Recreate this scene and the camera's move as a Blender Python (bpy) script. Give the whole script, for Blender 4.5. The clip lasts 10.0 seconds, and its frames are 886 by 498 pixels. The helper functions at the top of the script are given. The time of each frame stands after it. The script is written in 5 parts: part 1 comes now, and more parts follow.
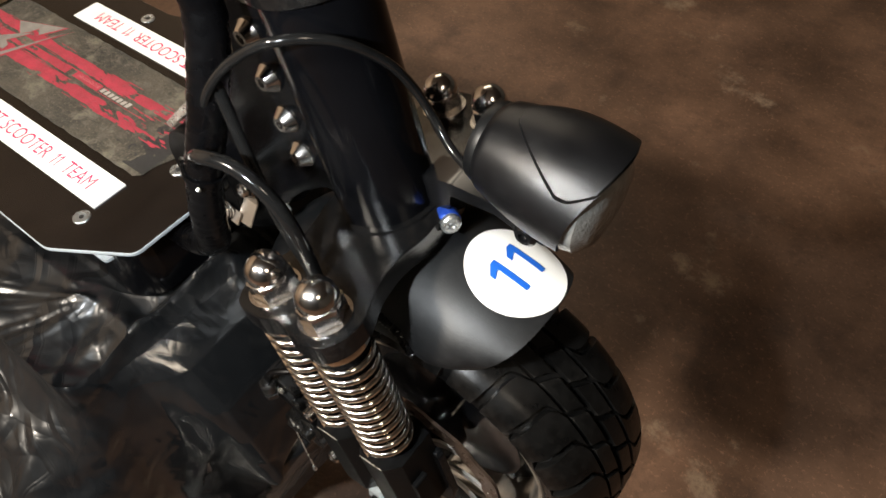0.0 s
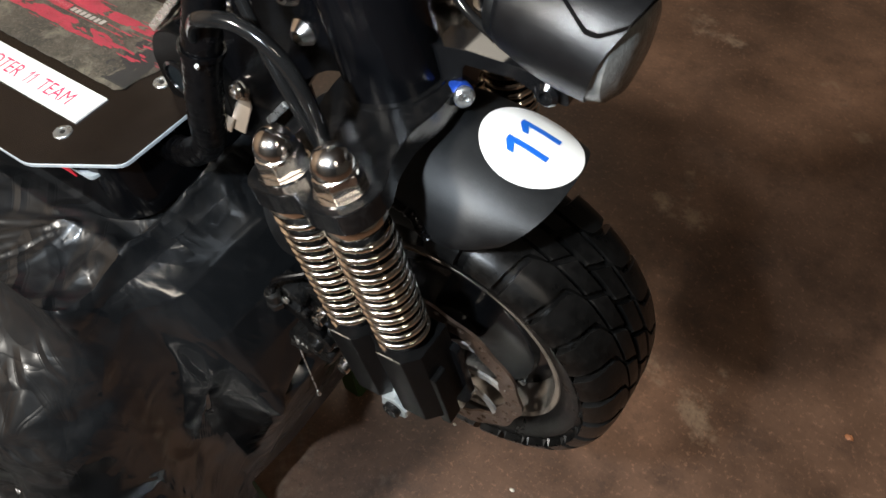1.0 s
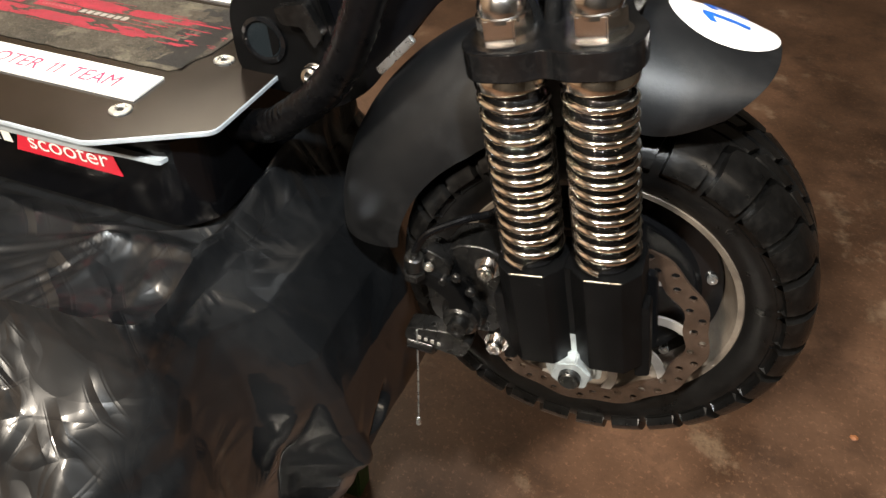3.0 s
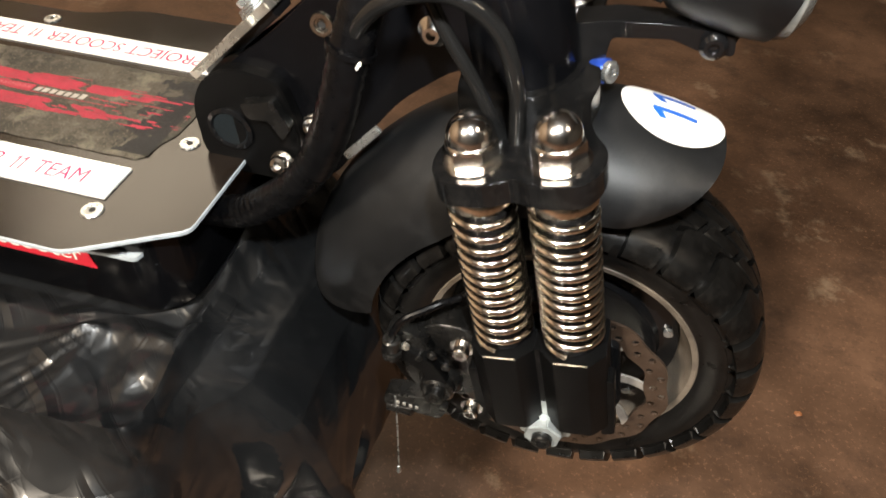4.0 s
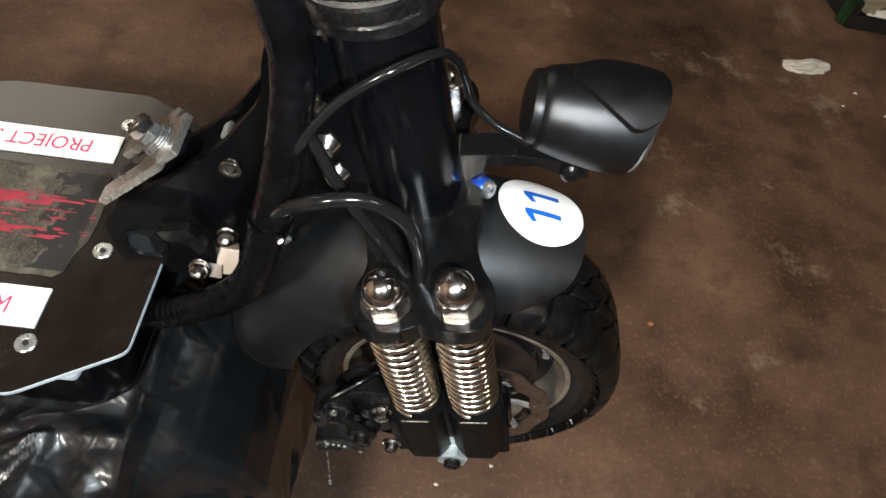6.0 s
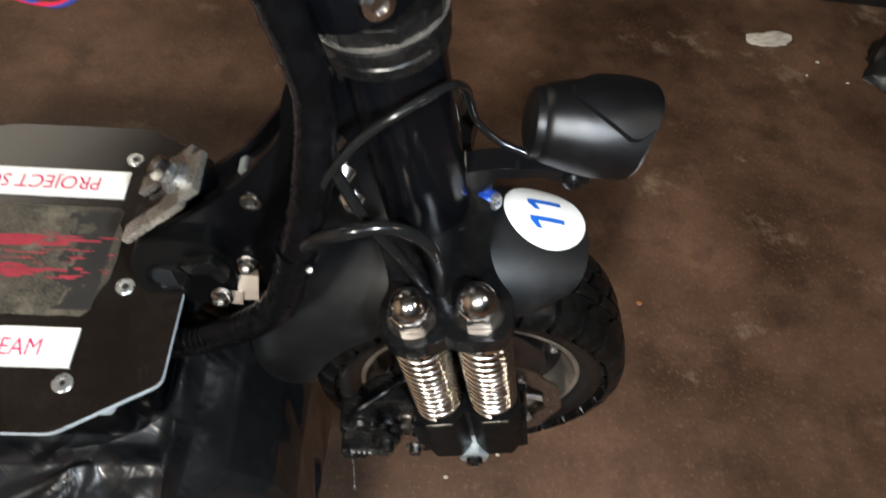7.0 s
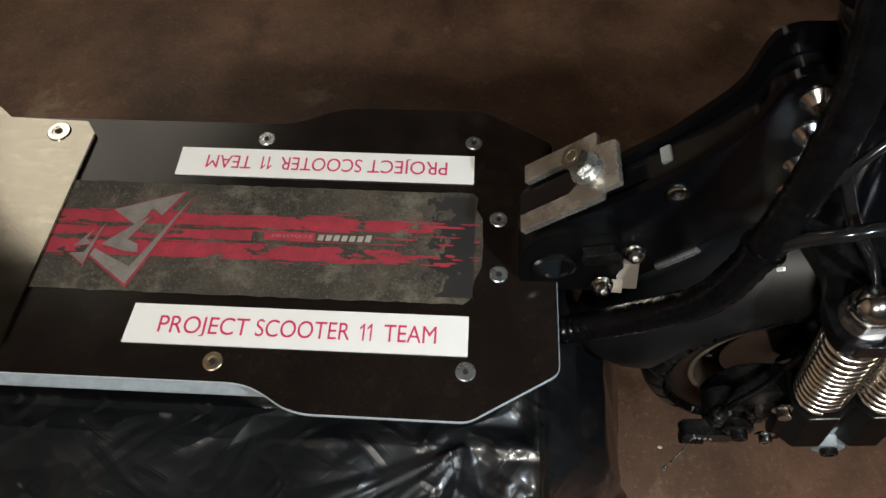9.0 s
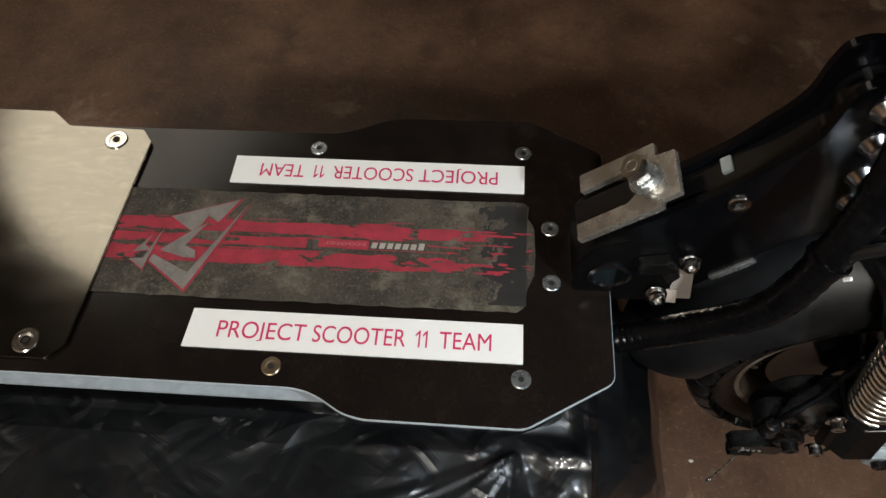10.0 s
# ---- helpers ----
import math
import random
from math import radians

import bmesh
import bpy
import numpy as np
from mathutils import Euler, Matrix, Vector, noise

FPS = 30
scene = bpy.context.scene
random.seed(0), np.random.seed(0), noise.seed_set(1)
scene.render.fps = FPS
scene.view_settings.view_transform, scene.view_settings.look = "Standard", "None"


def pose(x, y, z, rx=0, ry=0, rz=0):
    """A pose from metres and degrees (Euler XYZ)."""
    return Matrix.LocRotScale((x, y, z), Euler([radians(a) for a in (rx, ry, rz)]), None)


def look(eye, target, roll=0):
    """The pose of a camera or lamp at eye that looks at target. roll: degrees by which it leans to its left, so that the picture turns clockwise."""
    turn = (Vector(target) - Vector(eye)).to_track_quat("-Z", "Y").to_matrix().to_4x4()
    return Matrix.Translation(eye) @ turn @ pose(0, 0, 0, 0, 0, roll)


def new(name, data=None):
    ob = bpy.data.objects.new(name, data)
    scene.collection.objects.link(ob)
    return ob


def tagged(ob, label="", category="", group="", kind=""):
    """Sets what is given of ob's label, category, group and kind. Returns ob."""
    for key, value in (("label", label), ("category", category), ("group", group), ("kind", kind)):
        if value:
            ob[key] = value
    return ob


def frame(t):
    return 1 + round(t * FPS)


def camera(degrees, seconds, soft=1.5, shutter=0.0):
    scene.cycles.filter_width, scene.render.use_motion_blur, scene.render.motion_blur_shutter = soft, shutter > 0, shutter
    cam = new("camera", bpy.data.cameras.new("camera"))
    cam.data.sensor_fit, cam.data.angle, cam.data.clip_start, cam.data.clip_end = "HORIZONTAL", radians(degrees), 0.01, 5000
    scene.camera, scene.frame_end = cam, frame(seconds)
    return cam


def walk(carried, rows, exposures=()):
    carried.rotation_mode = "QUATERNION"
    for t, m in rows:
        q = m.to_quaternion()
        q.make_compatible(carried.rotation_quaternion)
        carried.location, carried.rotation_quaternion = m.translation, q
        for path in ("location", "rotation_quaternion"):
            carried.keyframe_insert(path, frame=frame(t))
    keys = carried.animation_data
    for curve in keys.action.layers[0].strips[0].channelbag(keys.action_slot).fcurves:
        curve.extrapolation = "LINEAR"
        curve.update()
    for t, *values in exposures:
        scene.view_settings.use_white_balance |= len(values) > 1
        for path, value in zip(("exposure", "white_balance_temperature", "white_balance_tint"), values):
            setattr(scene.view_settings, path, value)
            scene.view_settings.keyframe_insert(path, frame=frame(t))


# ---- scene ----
cam = camera(65.1, 10.0, shutter=0.25)
PATH = [
    (0, (0.45, -0.202, 1.114), (-0.343, 0.74, -0.462), -3.6),
    (0.5, (0.453, -0.212, 1.089), (-0.272, 0.72, -0.525), -2.9),
    (0.7, (0.451, -0.227, 1.081), (-0.261, 0.685, -0.55), -2.1),
    (1, (0.448, -0.249, 1.069), (-0.243, 0.703, -0.548), -2.9),
    (1.2, (0.436, -0.255, 1.051), (-0.18, 0.729, -0.575), -2.2),
    (1.5, (0.418, -0.265, 1.025), (-0.171, 0.731, -0.606), -1.6),
    (1.7, (0.412, -0.271, 1.012), (-0.173, 0.774, -0.586), -0.1),
    (2, (0.403, -0.281, 0.992), (-0.138, 0.895, -0.533), 0.9),
    (2.2, (0.375, -0.313, 0.972), (-0.134, 0.983, -0.456), 3.0),
    (2.5, (0.332, -0.361, 0.943), (-0.142, 1.038, -0.405), 1.8),
    (2.7, (0.317, -0.384, 0.937), (-0.174, 1.023, -0.396), 1.7),
    (3.8, (0.281, -0.366, 0.981), (-0.048, 1.018, -0.425), 3.0),
    (4, (0.279, -0.354, 1.005), (-0.038, 1.022, -0.412), 2.8),
    (4.2, (0.276, -0.346, 1.027), (0.011, 1.022, -0.406), 4.5),
    (4.5, (0.272, -0.333, 1.06), (0.08, 0.982, -0.434), 6.4),
    (5, (0.285, -0.324, 1.106), (0.184, 0.958, -0.427), 8.2),
    (5.2, (0.281, -0.317, 1.116), (0.166, 0.936, -0.439), 8.4),
    (5.5, (0.275, -0.307, 1.13), (0.192, 0.901, -0.462), 8.7),
    (5.7, (0.258, -0.303, 1.135), (0.268, 0.898, -0.464), 10.4),
    (6.8, (0.226, -0.298, 1.166), (0.397, 0.825, -0.48), 10.0),
    (7, (0.214, -0.301, 1.17), (0.376, 0.854, -0.455), 9.0),
    (7.2, (0.197, -0.294, 1.188), (0.325, 0.959, -0.365), 6.3),
    (7.5, (0.176, -0.294, 1.205), (0.277, 0.964, -0.347), 7.7),
    (7.7, (0.151, -0.305, 1.2), (0.253, 0.897, -0.395), 6.4),
    (8, (0.101, -0.309, 1.173), (0.206, 0.808, -0.482), 6.5),
    (8.2, (0.052, -0.295, 1.182), (0.079, 0.77, -0.511), 1.5),
    (8.5, (0.018, -0.28, 1.173), (-0.05, 0.785, -0.519), -1.8),
    (8.7, (0.01, -0.279, 1.17), (-0.056, 0.765, -0.535), -1.6),
    (9, (-0.001, -0.278, 1.165), (-0.075, 0.761, -0.542), -1.3),
    (9.2, (-0.009, -0.279, 1.167), (-0.071, 0.769, -0.536), -1.1),
    (9.5, (-0.021, -0.28, 1.169), (-0.107, 0.78, -0.525), -1.8),
    (10, (-0.031, -0.285, 1.169), (-0.144, 0.781, -0.52), -2.5),
]
walk(cam, [(t, look(eye, target, roll)) for t, eye, target, roll in PATH],
     [(0.0, 0.1, 6650, 10), (0.5, -0.04, 6300, 9), (1.0, 0.04, 6150, 9), (1.5, 0.2, 6400, 10), (2.0, 0.48, 6600, 10), (2.5, 0.5, 6650, 10), (4.0, 0.42, 7050, 11), (5.0, 0.05, 6550, 10), (5.5, 0.03, 6350, 9), (7.0, -0.2, 6150, 9), (7.5, 0.0, 6700, 10), (8.0, -0.25, 6400, 9), (8.2, -0.38, 6350, 9), (8.5, -0.75, 6250, 8), (10.0, -0.95, 6100, 8)])

# ---------------------------------------------------------------- light
world = bpy.data.worlds.new("world")
scene.world = world
world.use_nodes = True
world.node_tree.nodes["Background"].inputs[0].default_value = (0.009, 0.0082, 0.0076, 1)


def area(name, eye, target, size, power, colour):
    data = bpy.data.lights.new(name, "AREA")
    data.shape, data.size, data.energy, data.color = "DISK", size, power, colour
    ob = new(name, data)
    ob.matrix_basis = look(eye, target)
    return ob


area("ceiling_bulb", (-0.70, -2.25, 2.75), (0.1, 0.1, 0.6), 0.32, 150, (1.0, 0.91, 0.79))
# warm fill added from the +x side to lift the floor shadows
area("side_fill", (1.9, -0.75, 2.75), (0.2, 0.1, 0.5), 0.5, 10, (1.0, 0.86, 0.68))
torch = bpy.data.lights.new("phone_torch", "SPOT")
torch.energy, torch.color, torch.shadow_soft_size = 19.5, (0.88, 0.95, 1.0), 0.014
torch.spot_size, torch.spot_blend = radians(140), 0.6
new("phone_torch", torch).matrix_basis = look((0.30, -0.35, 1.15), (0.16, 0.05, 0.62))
area("far_lamp", (-1.48, 1.88, 2.84), (-0.5, 1.5, 0.0), 1.6, 34, (1.0, 0.87, 0.69))

# ---------------------------------------------------------------- materials


def mat(name, colour, rough=0.5, metal=0.0, noise_scale=0.0, vary=0.0, bump=0.0, bump_scale=400.0,
        rough_vary=0.0, coat=0.0, spec=0.5, second=None, second_at=0.62, stretch=(1, 1, 1), dust=None, dust_amount=0.0, speck=0.0, speck_amount=0.75):
    m = bpy.data.materials.new(name)
    m.use_nodes = True
    nt = m.node_tree
    b = nt.nodes["Principled BSDF"]
    b.inputs["Base Color"].default_value = (*colour, 1)
    b.inputs["Roughness"].default_value = rough
    b.inputs["Metallic"].default_value = metal
    b.inputs["Coat Weight"].default_value = coat
    b.inputs["Coat Roughness"].default_value = 0.08
    b.inputs["Specular IOR Level"].default_value = spec
    tc = nt.nodes.new("ShaderNodeTexCoord")
    mp = nt.nodes.new("ShaderNodeMapping")
    mp.inputs["Scale"].default_value = stretch
    nt.links.new(tc.outputs["Object"], mp.inputs["Vector"])

    def noise_node(scale, detail=6, rough_n=0.6):
        n = nt.nodes.new("ShaderNodeTexNoise")
        n.inputs["Scale"].default_value, n.inputs["Detail"].default_value = scale, detail
        n.inputs["Roughness"].default_value = rough_n
        nt.links.new(mp.outputs["Vector"], n.inputs["Vector"])
        return n

    def ramp(src, lo, hi, a=0.0, c=1.0):
        r = nt.nodes.new("ShaderNodeMapRange")
        r.inputs["From Min"].default_value, r.inputs["From Max"].default_value = lo, hi
        r.inputs["To Min"].default_value, r.inputs["To Max"].default_value = a, c
        nt.links.new(src, r.inputs["Value"])
        return r.outputs["Result"]

    def mix(fac, a, c):
        x = nt.nodes.new("ShaderNodeMix")
        x.data_type = "RGBA"
        nt.links.new(fac, x.inputs["Factor"])
        for v, sock in ((a, x.inputs["A"]), (c, x.inputs["B"])):
            if hasattr(v, "links"):
                nt.links.new(v, sock)
            else:
                sock.default_value = (*v, 1)
        return x.outputs["Result"]

    col = None
    if noise_scale:
        big, fine = noise_node(noise_scale), noise_node(noise_scale * 7.3, 4)
        lo, hi = [c * (1 - vary) for c in colour], [min(1, c * (1 + vary)) for c in colour]
        col = mix(ramp(big.outputs["Fac"], 0.3, 0.7), lo, hi)
        col = mix(ramp(fine.outputs["Fac"], 0.35, 0.75, 0, 0.35), col, [c * (1 - vary * 0.8) for c in colour])
        if second:
            col = mix(ramp(noise_node(noise_scale * 1.7, 8, 0.7).outputs["Fac"], second_at, second_at + 0.12), col, second)
        if rough_vary:
            nt.links.new(ramp(big.outputs["Fac"], 0.3, 0.7, max(0.02, rough - rough_vary), rough + rough_vary), b.inputs["Roughness"])
    if speck:
        d = ramp(noise_node(speck, 3, 0.8).outputs["Fac"], 0.56, 0.66, 0, speck_amount)
        col = mix(d, col, [min(1, c * 3.2) for c in colour])
        d = ramp(noise_node(speck * 0.8, 3, 0.8).outputs["Fac"], 0.44, 0.34, 0, speck_amount)
        col = mix(d, col, [c * 0.25 for c in colour])
    if dust:
        d = ramp(noise_node(noise_scale * 3.1 if noise_scale else 60, 9, 0.75).outputs["Fac"], 0.5, 0.8, 0, dust_amount)
        col = mix(d, col if col is not None else colour, dust)
    if col is not None:
        nt.links.new(col, b.inputs["Base Color"])
    if bump:
        bn = nt.nodes.new("ShaderNodeBump")
        bn.inputs["Strength"].default_value = bump
        bn.inputs["Distance"].default_value = 0.002
        nt.links.new(noise_node(bump_scale, 5).outputs["Fac"], bn.inputs["Height"])
        nt.links.new(bn.outputs["Normal"], b.inputs["Normal"])
    return m


FLOOR = mat("brown_concrete", (0.124, 0.070, 0.044), 0.5, 0, 2.6, 0.7, 0.5, 45, 0.12, second=(0.27, 0.20, 0.14), second_at=0.58,
            dust=(0.024, 0.015, 0.012), dust_amount=1.0, speck=110, speck_amount=0.28)
WARM_WALL = mat("tan_wall", (0.45, 0.34, 0.24), 0.7, 0, 1.5, 0.12, 0.2, 90)
WALL = mat("grey_wall", (0.085, 0.08, 0.072), 0.8, 0, 1.5, 0.15, 0.2, 90)
CEIL = mat("ceiling_paint", (0.12, 0.10, 0.085), 0.9, 0, 1.2, 0.2)
GLOSS = mat("black_gloss_paint", (0.0048, 0.0049, 0.0054), 0.15, 0, 14, 0.3, 0, 0, 0.04)
TUBE = mat("black_powder_coat", (0.0020, 0.0021, 0.0026), 0.17, 0, 20, 0.3, 0.02, 900, 0.05, spec=0.20)
# brown flecks are dust, and also paint in the deck's warm low-angle reflection
DECK = mat("black_deck_paint", (0.0085, 0.0062, 0.0050), 0.17, 0, 22, 0.35, 0.03, 700, 0.03, spec=0.30, dust=(0.080, 0.054, 0.036), dust_amount=0.10, speck=700, speck_amount=0.25)
GUARD = mat("dusty_black_plastic", (0.0036, 0.0038, 0.0042), 0.47, 0, 7, 0.3, 0.07, 700, 0.06, spec=0.40, dust=(0.045, 0.045, 0.046), dust_amount=0.28)
SATIN = mat("black_satin_plastic", (0.0032, 0.0034, 0.0037), 0.40, 0, 12, 0.3, 0.08, 900, 0.06, spec=0.3, dust=(0.05, 0.047, 0.042), dust_amount=0.12)
LAMPM = mat("black_grained_plastic", (0.0030, 0.0030, 0.0034), 0.33, 0, 40, 0.3, 0.16, 1500, 0.05, spec=0.42)
BLACKM = mat("flat_black_metal", (0.0022, 0.0022, 0.0023), 0.42, 0, 40, 0.3, 0.05, 500, 0.06, spec=0.12)
DUSTY = mat("dusty_black_metal", (0.0036, 0.0036, 0.0036), 0.26, 0, 60, 0.4, 0.15, 500, 0.1, dust=(0.08, 0.071, 0.06), dust_amount=0.14)
CROWN = mat("dusty_gloss_black", (0.0035, 0.0035, 0.0037), 0.15, 0, 60, 0.3, 0.06, 500, 0.06, dust=(0.08, 0.072, 0.064), dust_amount=0.14)
RUBBER = mat("tyre_rubber", (0.0030, 0.0029, 0.0028), 0.34, 0, 45, 0.4, 0.10, 300, 0.10, spec=0.30, dust=(0.07, 0.062, 0.054), dust_amount=0.08)
TAPE = mat("black_pvc_tape", (0.0018, 0.0018, 0.0021), 0.28, 0, 70, 0.3, 0.06, 160, 0.08, spec=0.18)
CABLE = mat("black_cable_sheath", (0.006, 0.006, 0.006), 0.14, 0, 80, 0.2)
CHROME = mat("chrome", (0.64, 0.61, 0.58), 0.18, 1, 60, 0.10, 0.02, 300, 0.04, dust=(0.26, 0.23, 0.20), dust_amount=0.2)
SPRING = mat("spring_steel", (0.95, 0.87, 0.78), 0.13, 1, 90, 0.10, 0, 0, 0.03, dust=(0.26, 0.20, 0.14), dust_amount=0.10)
ZINC = mat("zinc_plate", (0.50, 0.52, 0.52), 0.28, 0.9, 120, 0.2, 0.1, 500, 0.08)
DULLZINC = mat("dull_zinc", (0.40, 0.44, 0.45), 0.42, 0.6, 90, 0.25, 0.1, 400, 0.08, dust=(0.14, 0.12, 0.10), dust_amount=0.3)
STEEL = mat("milled_steel", (0.46, 0.43, 0.38), 0.27, 0.85, 45, 0.25, 0.14, 260, 0.1, dust=(0.10, 0.08, 0.06), dust_amount=0.55)
PLATE = mat("brushed_stainless", (0.21, 0.197, 0.168), 0.13, 1, 16, 0.10, 0.012, 240, 0.03, stretch=(1, 2.2, 1), dust=(0.44, 0.40, 0.33), dust_amount=0.25)
RIMM = mat("dirty_rim_alloy", (0.15, 0.125, 0.10), 0.42, 0.3, 60, 0.35, 0.2, 300, 0.1, dust=(0.12, 0.08, 0.055), dust_amount=0.9)
DISCM = mat("rusty_brake_disc", (0.060, 0.040, 0.029), 0.38, 0.4, 70, 0.4, 0.15, 400, 0.1, dust=(0.06, 0.034, 0.022), dust_amount=0.85)
DARK_CHROME = mat("dark_chrome", (0.42, 0.40, 0.37), 0.20, 1, 90, 0.2, 0.05, 300, 0.06, dust=(0.10, 0.09, 0.08), dust_amount=0.3)
PORT = mat("blue_grey_paint", (0.007, 0.010, 0.012), 0.25, 0, 60, 0.15)
EDGE = mat("bare_plate_edge", (0.33, 0.37, 0.40), 0.45, 0, 90, 0.2)
PAPER = mat("white_label", (0.80, 0.79, 0.76), 0.38, 0, 30, 0.03)
RED_INK = mat("red_ink", (0.55, 0.022, 0.10), 0.5, 0, 60, 0.1)
BLUE_INK = mat("blue_ink", (0.010, 0.10, 0.46), 0.4, 0, 60, 0.1)
GRIP = mat("grip_tape_grit", (0.064, 0.054, 0.039), 0.8, 0, 18, 0.75, 1.0, 1100, 0.05, second=(0.165, 0.145, 0.105), second_at=0.53,
           dust=(0.19, 0.17, 0.13), dust_amount=0.6, speck=420)
GRIP_WORN = mat("rubbed_grit", (0.018, 0.016, 0.014), 0.7, 0, 40, 0.5, 0.9, 1100, 0.05)
GRIP_RED = mat("grip_tape_red", (0.40, 0.030, 0.052), 0.7, 0, 60, 0.3, 0.9, 1100, 0.05, dust=(0.13, 0.03, 0.035), dust_amount=0.8)
GRIP_GREY = mat("grip_tape_grey", (0.24, 0.22, 0.195), 0.75, 0, 80, 0.25, 0.9, 1100, 0.05, dust=(0.12, 0.10, 0.08), dust_amount=0.6)
BAR_GREY = mat("pale_print", (0.36, 0.33, 0.29), 0.7, 0, 80, 0.15)
BAR_RED = mat("pale_red_print", (0.50, 0.14, 0.15), 0.7, 0, 80, 0.15)
RED_STICKER = mat("red_sticker", (0.55, 0.02, 0.04), 0.35, 0, 60, 0.06)
BLUE_ANOD = mat("blue_anodised", (0.02, 0.07, 0.42), 0.3, 0.6, 60, 0.1)
LENS = mat("clear_lens", (0.20, 0.20, 0.19), 0.12, 0.35, 120, 0.35, 0.35, 300)
BRASS = mat("brass_washer", (0.55, 0.44, 0.30), 0.32, 1, 120, 0.15)
ALLOY = mat("dull_alloy", (0.42, 0.40, 0.37), 0.36, 0.55, 60, 0.2, 0.1, 300, 0.08, dust=(0.16, 0.13, 0.10), dust_amount=0.4)
# near-black put into the colour for the shade inside screw sockets
SOCKET_SHADE = mat("socket_shade", (0.01, 0.01, 0.01), 0.6)
GREEN = mat("green_painted_steel", (0.020, 0.058, 0.009), 0.5, 0, 25, 0.4)
WOOD = mat("weathered_plank", (0.26, 0.22, 0.15), 0.7, 0, 9, 0.35, 0.3, 120, stretch=(1, 6, 1))
CLIP = mat("pale_tinned_steel", (0.50, 0.44, 0.38), 0.30, 0.8, 60, 0.1)
DARK_GREEN = mat("dark_green_paint", (0.012, 0.035, 0.012), 0.5, 0, 30, 0.4)
BROWN_RAG = mat("brown_rag", (0.14, 0.075, 0.06), 0.9, 0, 30, 0.3, 0.3, 200)
ORANGE = mat("rusty_rod", (0.30, 0.12, 0.05), 0.6, 0, 40, 0.3)
TISSUE = mat("crumpled_tissue", (0.60, 0.57, 0.50), 0.9, 0, 30, 0.15, 0.4, 200)
BAG = mat("black_bag", (0.012, 0.012, 0.012), 0.45, 0, 20, 0.3)
WIRE_RED = mat("red_wire", (0.62, 0.02, 0.07), 0.35)
WIRE_BLUE = mat("blue_wire", (0.05, 0.07, 0.33), 0.35)
WIRE_GREEN = mat("green_wire", (0.01, 0.24, 0.13), 0.35)
WIRE_WHITE = mat("white_wire", (0.75, 0.75, 0.72), 0.35)
WIRE_YELLOW = mat("yellow_strip", (0.55, 0.46, 0.20), 0.5, 0, 40, 0.15)


def worn_edges(m, colour, lo, hi, most):
    """Pale scuffs along the proud edges of a part."""
    nt = m.node_tree
    base = nt.nodes["Principled BSDF"].inputs["Base Color"]
    edge = nt.nodes.new("ShaderNodeMapRange")
    edge.inputs["From Min"].default_value, edge.inputs["From Max"].default_value = lo, hi
    nt.links.new(nt.nodes.new("ShaderNodeNewGeometry").outputs["Pointiness"], edge.inputs["Value"])
    patch = nt.nodes.new("ShaderNodeTexNoise")
    patch.inputs["Scale"].default_value = 55.0
    nt.links.new(nt.nodes.new("ShaderNodeTexCoord").outputs["Object"], patch.inputs["Vector"])
    some = nt.nodes.new("ShaderNodeMapRange")
    some.inputs["From Min"].default_value, some.inputs["From Max"].default_value, some.inputs["To Max"].default_value = 0.38, 0.62, most
    nt.links.new(patch.outputs["Fac"], some.inputs["Value"])
    share = nt.nodes.new("ShaderNodeMath")
    share.operation = "MULTIPLY"
    nt.links.new(edge.outputs["Result"], share.inputs[0])
    nt.links.new(some.outputs["Result"], share.inputs[1])
    both = nt.nodes.new("ShaderNodeMix")
    both.data_type = "RGBA"
    nt.links.new(share.outputs[0], both.inputs["Factor"])
    nt.links.new(base.links[0].from_socket, both.inputs["A"])
    both.inputs["B"].default_value = (*colour, 1)
    nt.links.new(both.outputs["Result"], base)


worn_edges(RUBBER, (0.040, 0.037, 0.033), 0.56, 0.68, 0.6)


